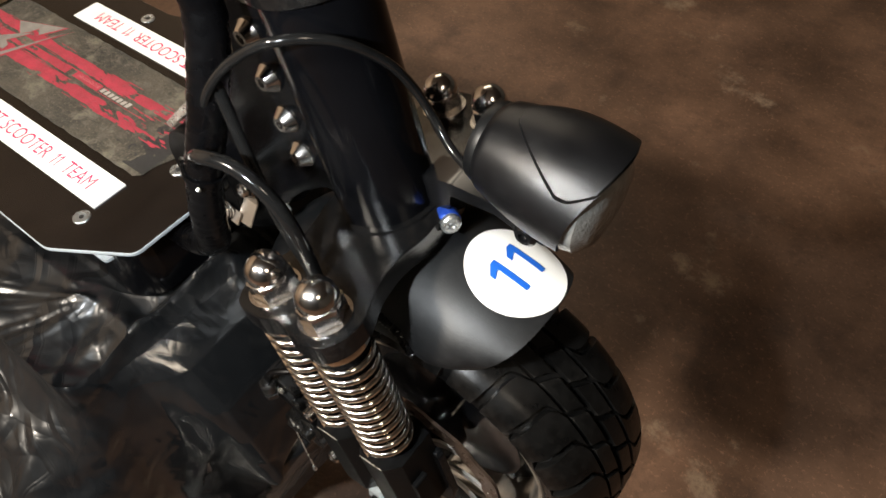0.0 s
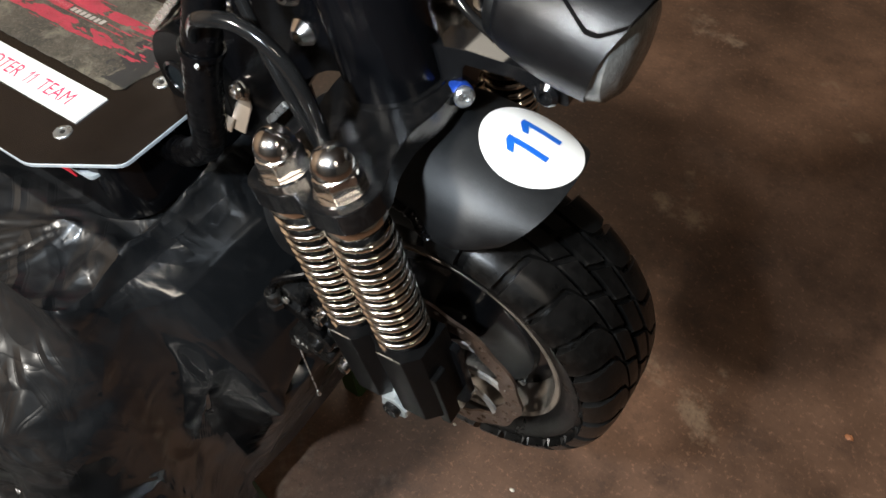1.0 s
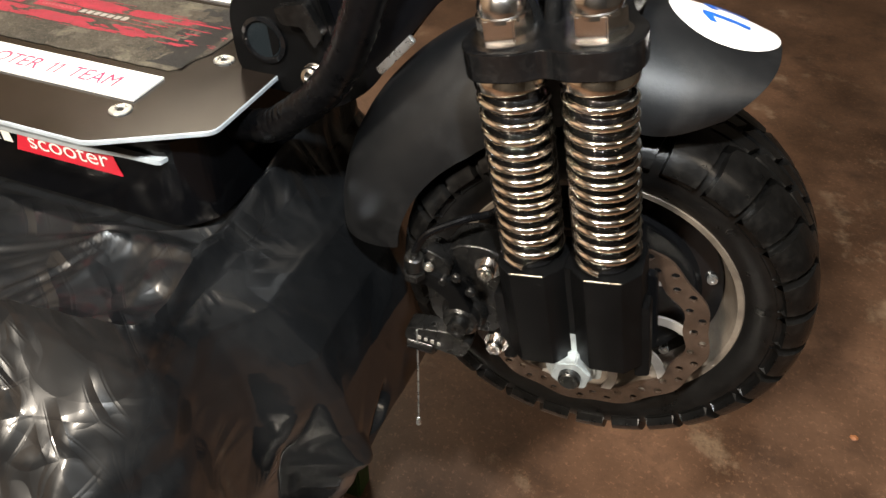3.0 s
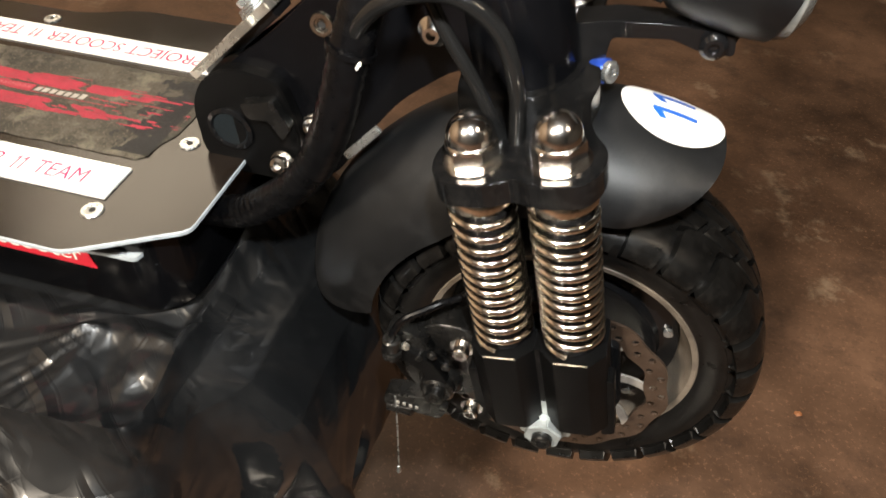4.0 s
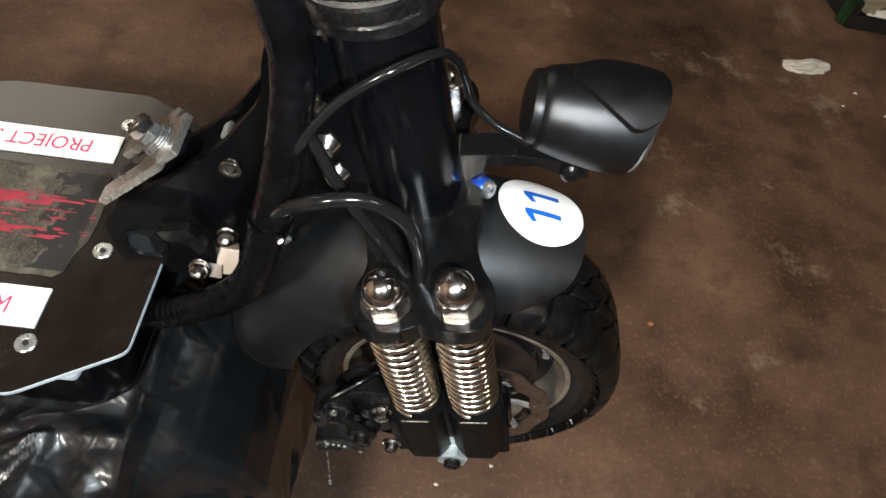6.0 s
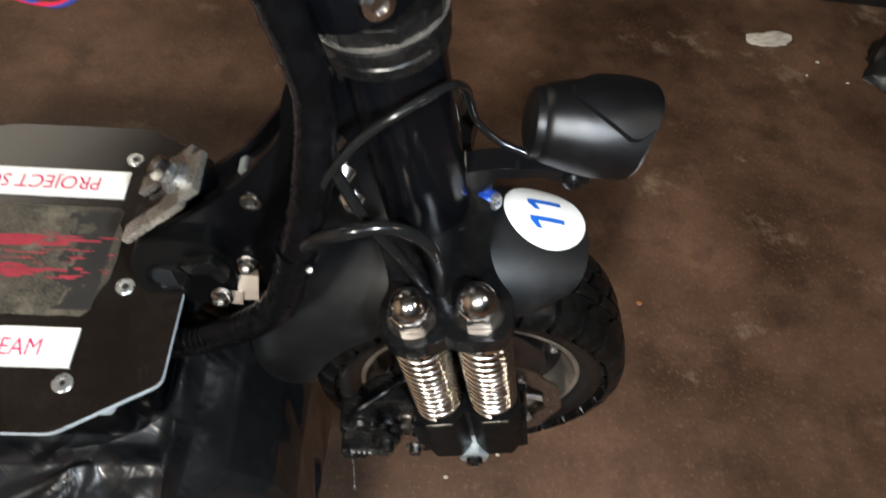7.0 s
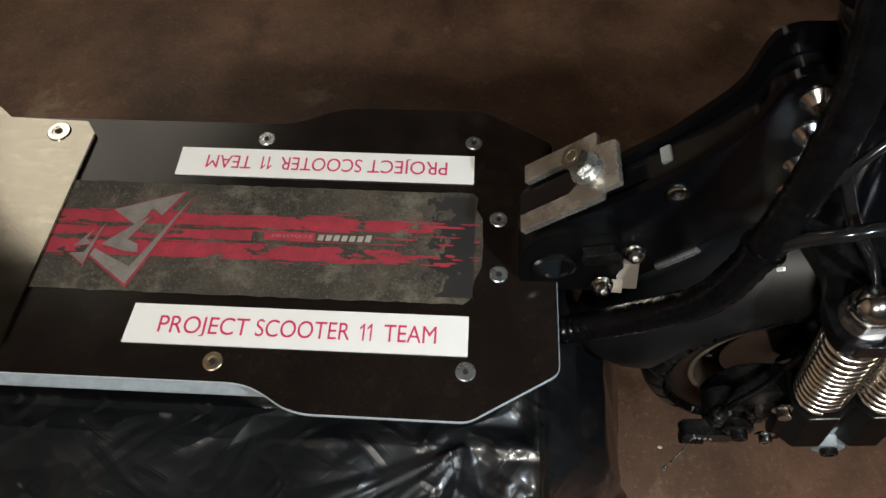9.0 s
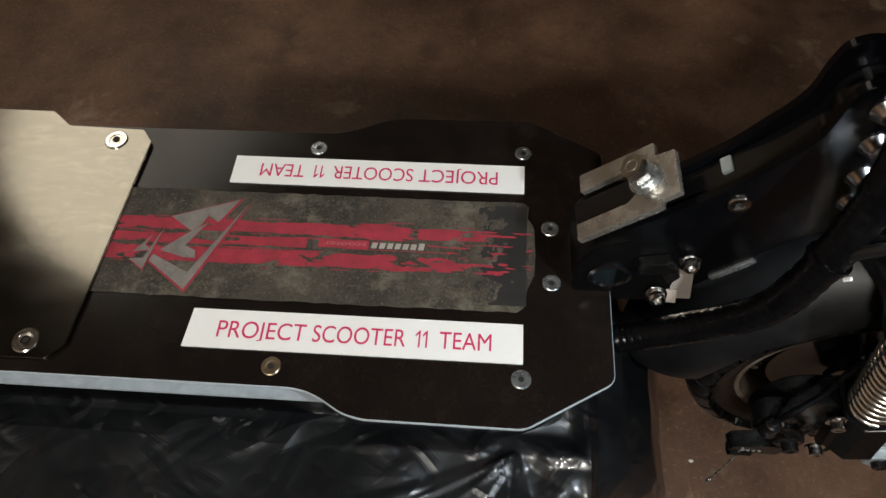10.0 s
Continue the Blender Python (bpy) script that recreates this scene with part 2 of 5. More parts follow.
def plastic_sheet():
    """Black film: fine straight creases in patches, over a faint dusty haze."""
    m = mat("black_plastic_film", (0.0060, 0.0066, 0.0074), 0.18, 0, 6, 0.35, 0, 0, 0.04, spec=0.48, coat=0.30, dust=(0.050, 0.050, 0.050), dust_amount=0.16)
    nt = m.node_tree
    b = nt.nodes["Principled BSDF"]
    b.inputs["Coat Roughness"].default_value = 0.10

    def node(kind, **values):
        n = nt.nodes.new(kind)
        for k, v in values.items():
            n.inputs[k].default_value = v
        return n

    def maths(op, x, y):
        n = nt.nodes.new("ShaderNodeMath")
        n.operation = op
        for v, sock in ((x, n.inputs[0]), (y, n.inputs[1])):
            if hasattr(v, "links"):
                nt.links.new(v, sock)
            else:
                sock.default_value = v
        return n.outputs[0]

    tc = nt.nodes.new("ShaderNodeTexCoord")
    wob = node("ShaderNodeTexNoise", Scale=14.0, Detail=1.0)
    nt.links.new(tc.outputs["Object"], wob.inputs["Vector"])
    bent = nt.nodes.new("ShaderNodeVectorMath")
    bent.operation = "MULTIPLY_ADD"
    bent.inputs[1].default_value = (0.022, 0.022, 0.022)
    nt.links.new(wob.outputs["Color"], bent.inputs[0])
    nt.links.new(tc.outputs["Object"], bent.inputs[2])
    total = None
    r = random.Random(8)
    for k, wave in enumerate((0.030, 0.024, 0.017, 0.013, 0.0095, 0.0075)):
        v = Vector((r.uniform(-1, 1), r.uniform(-1, 1), r.uniform(-1, 1))).normalized()
        dot = nt.nodes.new("ShaderNodeVectorMath")
        dot.operation = "DOT_PRODUCT"
        dot.inputs[1].default_value = v
        nt.links.new(bent.outputs[0], dot.inputs[0])
        line = node("ShaderNodeTexNoise", Scale=0.5 / wave, Detail=0.0)
        line.noise_dimensions = "1D"
        place = maths("ADD", dot.outputs["Value"], 5.0 + 0.37 * k)
        nt.links.new(place, line.inputs["W"])
        tri = maths("PINGPONG", maths("ADD", place, maths("MULTIPLY", line.outputs["Fac"], 2.4 * wave)), wave)
        spot = node("ShaderNodeTexNoise", Scale=8.0 + 3 * k, Detail=1.0)
        moved = nt.nodes.new("ShaderNodeVectorMath")
        moved.operation = "ADD"
        moved.inputs[1].default_value = (3.1 * k, 1.7 * k, 0.9)
        nt.links.new(tc.outputs["Object"], moved.inputs[0])
        nt.links.new(moved.outputs[0], spot.inputs["Vector"])
        lim = nt.nodes.new("ShaderNodeMapRange")
        lim.inputs["From Min"].default_value, lim.inputs["From Max"].default_value = 0.52, 0.68
        lim.inputs["To Max"].default_value = 0.30
        nt.links.new(spot.outputs["Fac"], lim.inputs["Value"])
        sharp = maths("MULTIPLY", maths("MAXIMUM", maths("SUBTRACT", 0.0015, tri), 0.0), 1.5)
        one = maths("MULTIPLY", maths("ADD", tri, sharp), lim.outputs["Result"])
        total = one if total is None else maths("ADD", total, one)
    bn = nt.nodes.new("ShaderNodeBump")
    bn.inputs["Strength"].default_value, bn.inputs["Distance"].default_value = 1.0, 1.0
    # the end that hangs in front of the table is pulled smooth
    split = nt.nodes.new("ShaderNodeSeparateXYZ")
    nt.links.new(tc.outputs["Object"], split.inputs[0])
    smooth = node("ShaderNodeMapRange", **{"From Min": 0.060, "From Max": 0.090, "To Min": 1.0, "To Max": 0.15})
    nt.links.new(split.outputs["X"], smooth.inputs["Value"])
    # there it is glossy; elsewhere finest crinkles blur its shine, more in some patches
    shine = node("ShaderNodeMapRange", **{"From Min": 0.040, "From Max": 0.085, "To Min": 0.38, "To Max": 0.17})
    nt.links.new(split.outputs["X"], shine.inputs["Value"])
    nt.links.new(maths("MULTIPLY", shine.outputs["Result"], maths("ADD", 0.55, maths("MULTIPLY", wob.outputs["Fac"], 0.9))), b.inputs["Roughness"])
    # and it lies flatter on the table
    flat_top = node("ShaderNodeMapRange", **{"From Min": -0.215, "From Max": -0.185, "To Min": 1.0, "To Max": 0.55})
    nt.links.new(split.outputs["Y"], flat_top.inputs["Value"])
    nt.links.new(maths("MULTIPLY", maths("MULTIPLY", total, smooth.outputs["Result"]), flat_top.outputs["Result"]), bn.inputs["Height"])
    nt.links.new(bn.outputs["Normal"], b.inputs["Normal"])
    nt.links.new(bn.outputs["Normal"], b.inputs["Coat Normal"])
    return m


FILM = plastic_sheet()

# ---------------------------------------------------------------- mesh helpers


def part(name, bm, material, parent=None, label="", m=None, angle=35, category="", group="", kind=""):
    if m is not None:
        bmesh.ops.transform(bm, matrix=m, verts=bm.verts)
    bmesh.ops.recalc_face_normals(bm, faces=bm.faces)
    me = bpy.data.meshes.new(name)
    for f in bm.faces:
        f.smooth = True
    bm.to_mesh(me)
    bm.free()
    me.set_sharp_from_angle(angle=radians(angle))
    me.materials.append(material)
    ob = new(name, me)
    if parent:
        ob.parent = parent
        if not parent.parent:
            ob.matrix_parent_inverse = parent.matrix_basis.inverted()
    return tagged(ob, label, category, group, kind)


def root(name, place, label, category, group=""):
    ob = new(name)
    ob.matrix_basis = pose(*place)
    return tagged(ob, label, category, group)


def bm_prism(pts, depth, bevel=0.0, seg=2):
    bm = bmesh.new()
    f = bm.faces.new([bm.verts.new((x, y, 0)) for x, y in pts])
    r = bmesh.ops.extrude_face_region(bm, geom=[f])
    bmesh.ops.translate(bm, vec=(0, 0, depth), verts=[v for v in r["geom"] if isinstance(v, bmesh.types.BMVert)])
    if bevel:
        bmesh.ops.bevel(bm, geom=bm.edges[:], offset=bevel, segments=seg, affect="EDGES", clamp_overlap=True)
    return bm


def bm_plate(outline, holes, depth):
    """A flat plate with holes through it."""
    bm = bmesh.new()
    edges = []
    for loop in [outline, *holes]:
        vs = [bm.verts.new((x, y, 0)) for x, y in loop]
        edges += [bm.edges.new((a, b)) for a, b in zip(vs, vs[1:] + vs[:1])]
    bmesh.ops.triangle_fill(bm, edges=edges, use_beauty=True, use_dissolve=False)
    r = bmesh.ops.extrude_face_region(bm, geom=bm.faces[:])
    bmesh.ops.translate(bm, vec=(0, 0, depth), verts=[v for v in r["geom"] if isinstance(v, bmesh.types.BMVert)])
    return bm


def bm_box(sx, sy, sz, bevel=0.0, seg=2):
    bm = bmesh.new()
    bmesh.ops.create_cube(bm, size=1, matrix=Matrix.Diagonal((sx, sy, sz, 1)))
    if bevel:
        bmesh.ops.bevel(bm, geom=bm.edges[:], offset=bevel, segments=seg, affect="EDGES")
    return bm


def bm_lathe(profile, n=40, closed=False):
    bm = bmesh.new()
    rings = []
    for r, z in profile:
        if r < 1e-6:
            rings.append([bm.verts.new((0, 0, z))])
        else:
            rings.append([bm.verts.new((r * math.cos(2 * math.pi * k / n), r * math.sin(2 * math.pi * k / n), z)) for k in range(n)])
    pairs = list(zip(rings, rings[1:])) + ([(rings[-1], rings[0])] if closed else [])
    for a, b in pairs:
        for k in range(n):
            q = [a[k % len(a)], a[(k + 1) % n % len(a)], b[(k + 1) % n % len(b)], b[k % len(b)]]
            q = list(dict.fromkeys(q))
            if len(q) > 2:
                bm.faces.new(q)
    return bm


def spline(pts, per=10):
    pts = [Vector(p) for p in pts]
    out = []
    for i in range(len(pts) - 1):
        p0, p1, p2, p3 = pts[max(i - 1, 0)], pts[i], pts[i + 1], pts[min(i + 2, len(pts) - 1)]
        for k in range(per):
            t = k / per
            out.append(0.5 * (2 * p1 + (p2 - p0) * t + (2 * p0 - 5 * p1 + 4 * p2 - p3) * t * t + (3 * p1 - p0 - 3 * p2 + p3) * t ** 3))
    return out + [pts[-1]]


def bm_tube(path, radius, n=12, wobble=None):
    bm = bmesh.new()
    path = [Vector(p) for p in path]
    up, rings = None, []
    for i, p in enumerate(path):
        d = (path[min(i + 1, len(path) - 1)] - path[max(i - 1, 0)]).normalized()
        if up is None:
            up = d.orthogonal().normalized()
        up = (up - d * up.dot(d)).normalized()
        side = d.cross(up)
        r = radius * (wobble(i) if wobble else 1)
        rings.append([bm.verts.new(p + r * (math.cos(2 * math.pi * k / n) * up + math.sin(2 * math.pi * k / n) * side)) for k in range(n)])
    for a, b in zip(rings, rings[1:]):
        for k in range(n):
            bm.faces.new((a[k], a[(k + 1) % n], b[(k + 1) % n], b[k]))
    bm.faces.new(rings[0][::-1])
    bm.faces.new(rings[-1])
    return bm


def joined(*pieces):
    """One bmesh out of (bmesh, matrix) pairs."""
    out = bmesh.new()
    for bm, m in pieces:
        me = bpy.data.meshes.new("tmp")
        bmesh.ops.transform(bm, matrix=m, verts=bm.verts)
        bm.to_mesh(me)
        bm.free()
        out.from_mesh(me)
        bpy.data.meshes.remove(me)
    return out


def ngon(n, r, turn=0.0, cx=0.0, cy=0.0):
    return [(cx + r * math.cos(2 * math.pi * k / n + turn), cy + r * math.sin(2 * math.pi * k / n + turn)) for k in range(n)]


def rounded(pts, r, seg=5):
    """A polygon with its corners rounded."""
    out = []
    n = len(pts)
    for i in range(n):
        a, b, c = (Vector(pts[(i + d) % n]) for d in (-1, 0, 1))
        ra = min(r, (a - b).length * 0.45, (c - b).length * 0.45)
        p, q = b + (a - b).normalized() * ra, b + (c - b).normalized() * ra
        for k in range(seg + 1):
            t = k / seg
            v = (1 - t) ** 2 * p + 2 * t * (1 - t) * b + t * t * q
            out.append((v.x, v.y))
    return out


CAP = 0.6858  # the built-in font's capitals


def text(name, body, material, parent, m, width, height, label=""):
    """Lettering of that width, with capitals of that height; its base line starts at m."""
    if body == "1":
        bm = bmesh.new()
        for quad in (((0.64, 0), (1.0, 0), (1.0, 1.0), (0.64, 1.0)), ((0.0, 0.63), (0.64, 0.80), (0.64, 0.97), (0.0, 0.77))):
            bm.faces.new([bm.verts.new((x, y * CAP, 0)) for x, y in quad])
    else:
        cu = bpy.data.curves.new(name, "FONT")
        cu.body, cu.size, cu.extrude = body, 1.0, 0.0
        tmp = new("tmp", cu)
        bpy.context.view_layer.update()
        me = bpy.data.meshes.new_from_object(tmp)
        bpy.data.objects.remove(tmp)
        bm = bmesh.new()
        bm.from_mesh(me)
    for v in bm.verts:
        v.co.y *= 0.45 if v.co.y < 0 else 1
    xs = [v.co.x for v in bm.verts]
    sx, sy = width / (max(xs) - min(xs)), height / CAP
    bmesh.ops.transform(bm, matrix=m @ Matrix.Diagonal((sx, sy, 1, 1)) @ Matrix.Translation((-min(xs), 0, 0)), verts=bm.verts)
    return part(name, bm, material, parent, label)



# ---------------------------------------------------------------- the room
def slab(name, x0, x1, y0, y1, z0, z1, material, label, category):
    return part(name, bm_box(x1 - x0, y1 - y0, z1 - z0), material, None, label, pose((x0 + x1) / 2, (y0 + y1) / 2, (z0 + z1) / 2), category=category, kind="structure")


slab("floor", -2.45, 4.2, -3.2, 4.2, -0.12, 0, FLOOR, "stained brown bare concrete floor", "floor")
slab("wall_north", -2.45, 4.2, 4.2, 4.35, -0.12, 2.9, WALL, "plain dull grey wall", "wall")
slab("wall_south", -2.45, 4.2, -3.35, -3.2, -0.12, 2.9, WALL, "plain dull grey wall", "wall")
slab("wall_west", -2.45, -2.3, -3.2, 4.2, 0, 2.9, WARM_WALL, "plain tan painted wall", "wall")
slab("wall_east", 4.2, 4.35, -3.35, 4.35, -0.12, 2.9, WALL, "plain dull grey wall", "wall")
slab("ceiling", -2.45, 4.35, -3.35, 4.35, 2.9, 3.0, CEIL, "plain dull painted ceiling", "ceiling")

# ---------------------------------------------------------------- the table under the scooter, and its plastic sheet
TOP = 0.626
table = root("work_table", (-0.35, 0, 0), "narrow work table with green painted legs", "table")
part("tabletop", bm_prism([(-0.783, -0.198), (-0.025, -0.198), (0.057, -0.122), (0.057, 0.095), (-0.783, 0.095)], 0.03, 0.004), WOOD, table, "", pose(0, 0, TOP - 0.034))
for lx in (-0.72, 0.028):
    for ly in (-0.174, 0.070):
        part("leg", bm_box(0.035, 0.035, TOP - 0.033, 0.003), GREEN, table, "green painted leg", pose(lx, ly, (TOP - 0.033) / 2))


crease_rng = random.Random(21)
CREASES = []
for wave in (0.15, 0.12, 0.085, 0.066, 0.048, 0.037, 0.028, 0.022):
    CREASES.append((Vector((crease_rng.uniform(-1, 1), crease_rng.uniform(-1, 1), crease_rng.uniform(-1, 1))).normalized(), wave, crease_rng.uniform(0, 9)))


def crumple(p, size=1.0):
    """Flat facets that meet in sharp creases, the smaller ones in patches."""
    w = Vector((noise.noise(p * 9 + Vector((5, 1, 2))), noise.noise(p * 9 + Vector((2, 7, 4))), noise.noise(p * 9 + Vector((9, 3, 8))))) * 0.012
    q = p + w
    h = 0.0
    for k, (d, wave, shift) in enumerate(CREASES):
        patch = min(1, max(0, 0.5 + 2.2 * noise.noise(p * (5 + k) + Vector((k * 1.7, 2, 3)))))
        t = q.dot(d) / wave + shift
        t += 0.75 * noise.noise(Vector((t * 0.7, shift, 0.3)))
        h += 0.150 * wave * abs((t % 1.0) - 0.5) * (0.25 + 0.75 * patch if k < 3 else patch)
    return size * h


def fan(p):
    """Long straight folds that run out from below the deck's front corner."""
    h = 0.0
    for turn, reach, wide in ((203, 0.20, 0.005), (214, 0.16, 0.004), (226, 0.13, 0.006), (247, 0.12, 0.005), (208, 0.22, 0.003), (219, 0.18, 0.003), (236, 0.16, 0.003), (257, 0.12, 0.004)):
        ax, ay = math.cos(radians(turn)), math.sin(radians(turn))
        u, w = (p.x - 0.004) * ax + (p.y + 0.130) * ay, -(p.x - 0.004) * ay + (p.y + 0.130) * ax
        if u > 0:
            h += max(0, 1 - (w / (wide * (0.9 + u * 10))) ** 2) ** 2 * math.exp(-(u / reach) ** 2) * min(1, u * 60)
    return h


FRONT_Z, FRONT_OUT = (0.10, 0.20, 0.30, 0.38, 0.45, 0.52, 0.56, 0.60, 0.626), (-0.012, 0.0, 0.030, 0.066, 0.090, 0.074, 0.058, 0.032, 0.0)
FRONT_Y, FRONT_SHARE = (-0.22, -0.185, -0.155, -0.132, -0.122, -0.04, 0.0, 0.03, 0.06, 0.09), (0.02, 0.08, 0.30, 0.88, 1.0, 1.02, 1.05, 1.0, 0.85, 0.55)


def drape():
    """A sheet over the tabletop that hangs down in folds all round."""
    x0, x1, hy, cy = -0.79, 0.060, 0.149, -0.052
    cx, hx = (x0 + x1) / 2, (x1 - x0) / 2
    tops, drops = 190, 340
    rim = []
    per = 4 * (hx + hy)
    # closely spaced about the front near corner, wider on the hidden sides
    way = [0.0021 * k for k in range(262)]
    while way[-1] < per - 0.40:
        way.append(way[-1] + 0.010)
    while way[-1] < per - 0.0025:
        way.append(way[-1] + 0.0021)
    n = len(way)
    for d in way:
        # from the front near corner back along the near side
        if d < 2 * hx:
            p, nv = (x1 - d, -hy), (0, -1)
        elif d < 2 * hx + 2 * hy:
            p, nv = (x0, -hy + d - 2 * hx), (-1, 0)
        elif d < 4 * hx + 2 * hy:
            p, nv = (x0 + d - 2 * hx - 2 * hy, hy), (0, 1)
        else:
            p, nv = (x1, hy - (d - 4 * hx - 2 * hy)), (1, 0)
        rim.append((Vector((p[0], p[1] + cy)), Vector(nv)))
    span = 16
    normals = []
    for k in range(n):
        v = Vector((0, 0))
        for j in range(-span, span + 1):
            v += rim[(k + j) % n][1]
        normals.append(v.normalized())
    soft = []
    for k in range(n):
        v = Vector((0, 0))
        for j in range(-5, 6):
            v += rim[(k + j) % n][0]
        soft.append(v / 11)
    bm = bmesh.new()
    rows = []
    mid = Vector((cx, cy))
    for i in range(tops + 1):
        s = i / tops
        row = []
        for k in range(n):
            p = mid + (soft[k] - mid) * s
            open_top = min(1, max(0, (-0.112 - p.y) / 0.02, (p.x - 0.045) / 0.01))
            z = TOP + 0.001 + crumple(Vector((p.x, p.y, 0))) * (0.1 + (0.35 + 1.7 * math.exp(-((p.x - 0.025) / 0.05) ** 2) + 0.5 * math.exp(-((p.x + 0.11) / 0.035) ** 2)) * open_top) + 0.0024 * fan(p) * open_top
            # the corner sags where nothing holds it
            z -= 0.028 * math.exp(-((p.x - 0.036) / 0.034) ** 2 - ((p.y + 0.176) / 0.028) ** 2)
            row.append(bm.verts.new((p.x, p.y, z - 0.004 * (i == tops))))
        rows.append(row)
    for i in range(1, drops + 1):
        v = i / drops
        row = []
        for k in range(n):
            d = way[k]
            p, nv = soft[k], normals[k]
            fold = noise.noise(Vector((d * 9.5, v * 0.9, 4.1))) + 0.85 * noise.noise(Vector((d * 21, v * 1.6, 1.3)))
            front = max(0.0, nv.x)
            near_side = max(0.0, -nv.y)
            v2 = min(1.0, v * (0.46 + near_side) / 0.46)
            far_side = max(0.0, nv.y)
            flare = (0.010 + 0.030 * v2) * (1 - far_side) + 0.055 * near_side * v2 + 0.045 * near_side * min(1.0, v2 * 5)
            flare = flare * (1 - front)
            # unseen extra metre on the near side, added to keep lit floor out of reflections
            drop = (0.46 - 0.02 * front + 1.0 * near_side) * v * (1 + 0.10 * noise.noise(Vector((d * 6, 2.2, 0.4))))
            hang = min(drop, TOP - 0.03)
            h = hang / 0.46
            z = TOP - 0.004 - hang
            bulge = np.interp(z, FRONT_Z, FRONT_OUT) * np.interp(p.y, FRONT_Y, FRONT_SHARE)
            # the near corner of the bulge ends in a point, with a pocket folded in above it
            s = (-0.068 - p.y) / 0.060
            w = z - (0.481 - 0.030 * s)
            if 0 < s < 1:
                bulge -= 0.026 * max(0.0, 1 - abs(w + 0.006) / (0.014 if w < -0.006 else 0.008)) * min(1, s * 5) * (1 - s)
            bulge += 0.010 * max(0.0, 1 - math.hypot((p.y + 0.128) / 0.016, (z - 0.452) / 0.03))
            # an upright crease between the corner and the bulge
            bulge += 0.012 * max(0, 1 - abs(p.y + 0.150 - 0.25 * (z - 0.51)) / 0.011) * math.exp(-((z - 0.50) / 0.05) ** 2)
            out = min(1, h * 8) * 0.006 + flare * min(1, h * 4) + (0.026 - 0.022 * front - 0.012 * far_side) * fold * min(1, h * 2.4) + (drop - hang) * 1.0
            out += front * bulge
            out += (0.85 + 0.9 * math.exp(-((p.x - 0.0) / 0.11) ** 2)) * (1 - 0.88 * front) * crumple(Vector((p.x, p.y, TOP - drop)), 1.25) * min(1, h * 5)
            q = p + nv * max(out, 0.002 + 0.008 * min(1, h * 6))
            z = max(0.006, TOP - 0.004 - hang) + (0.012 + crumple(Vector((q.x, q.y, 0))) if drop > hang else 0)
            row.append(bm.verts.new((q.x, q.y, z)))
        rows.append(row)
    for a, b in zip(rows, rows[1:]):
        for k in range(n):
            bm.faces.new((a[k], a[(k + 1) % n], b[(k + 1) % n], b[k]))
    bmesh.ops.remove_doubles(bm, verts=rows[0], dist=1e-5)
    return bm


part("plastic_sheet", drape(), FILM, None, "crumpled shiny black plastic sheet draped over the work table", angle=60, category="plastic sheet")

# ---------------------------------------------------------------- the scooter
scooter = root("electric_scooter", (-0.2, 0, TOP), "black electric kick scooter with its deck propped on the work table", "scooter")
ZD = 0.7135  # the deck plate's face

near = [(-0.62, -0.117), (-0.16, -0.117), (-0.148, -0.119), (-0.137, -0.124), (-0.122, -0.133), (-0.108, -0.1365), (0.003, -0.137), (0.065, -0.1)]
far = [(0.066, 0.105), (0.006, 0.139), (-0.107, 0.137), (-0.125, 0.132), (-0.145, 0.122), (-0.162, 0.117), (-0.62, 0.114)]
bm = bm_prism(rounded(near + far, 0.006, 3), 0.0036, 0.0006, 1)
plate = part("deck_plate", bm, DECK, scooter, "black painted plate with bare cut edges", pose(0, 0, ZD - 0.0036))
plate.data.materials.append(EDGE)
for p in plate.data.polygons:
    if abs(p.normal.z) < 0.95:
        p.material_index = 1
low = [(-0.62, -0.1172), (-0.03, -0.1165), (0.003, -0.1130), (0.0285, -0.1125), (0.0310, -0.0970), (0.0300, 0.1), (0.0, 0.114), (-0.62, 0.114)]
part("lower_plate", bm_prism(rounded(low, 0.004, 3), 0.003), EDGE, scooter, "pale bare metal plate below the deck", pose(0, 0, ZD - 0.0265))
part("deck_box", bm_prism(rounded([(-0.6, -0.108), (0.03, -0.108), (0.046, -0.09), (0.046, 0.09), (0.03, 0.108), (-0.6, 0.108)], 0.012), 0.068, 0.002),
     TUBE, scooter, "black battery box", pose(0, 0, TOP + 0.0075))
part("side_sticker", bm_prism([(-0.094, 0.6665), (-0.0085, 0.6665), (-0.0120, 0.6860), (-0.0850, 0.6860)], 0.0006), RED_STICKER, scooter, "red sticker on the side of the box", pose(0, -0.1081, 0, 90, 0, 0))
text("side_lettering", "scooter", PAPER, scooter, pose(-0.0800, -0.1091, 0.6715, 90, 0, 0), 0.064, 0.0125)
for k in range(3):
    part("print_bar", bm_box(0.0075, 0.0006, 0.0085), PAPER, scooter, "", pose(-0.0985 - 0.0105 * k, -0.1086, 0.6760))

# stainless cover plate
cover = [(-0.60, -0.1075), (-0.339, -0.1075), (-0.327, -0.096), (-0.321, 0.096), (-0.332, 0.110), (-0.40, 0.112), (-0.42, 0.128), (-0.60, 0.130)]
part("cover_plate", bm_prism(cover, 0.0032, 0.0007), PLATE, scooter, "brushed stainless steel plate", pose(0, 0, ZD + 0.0006))


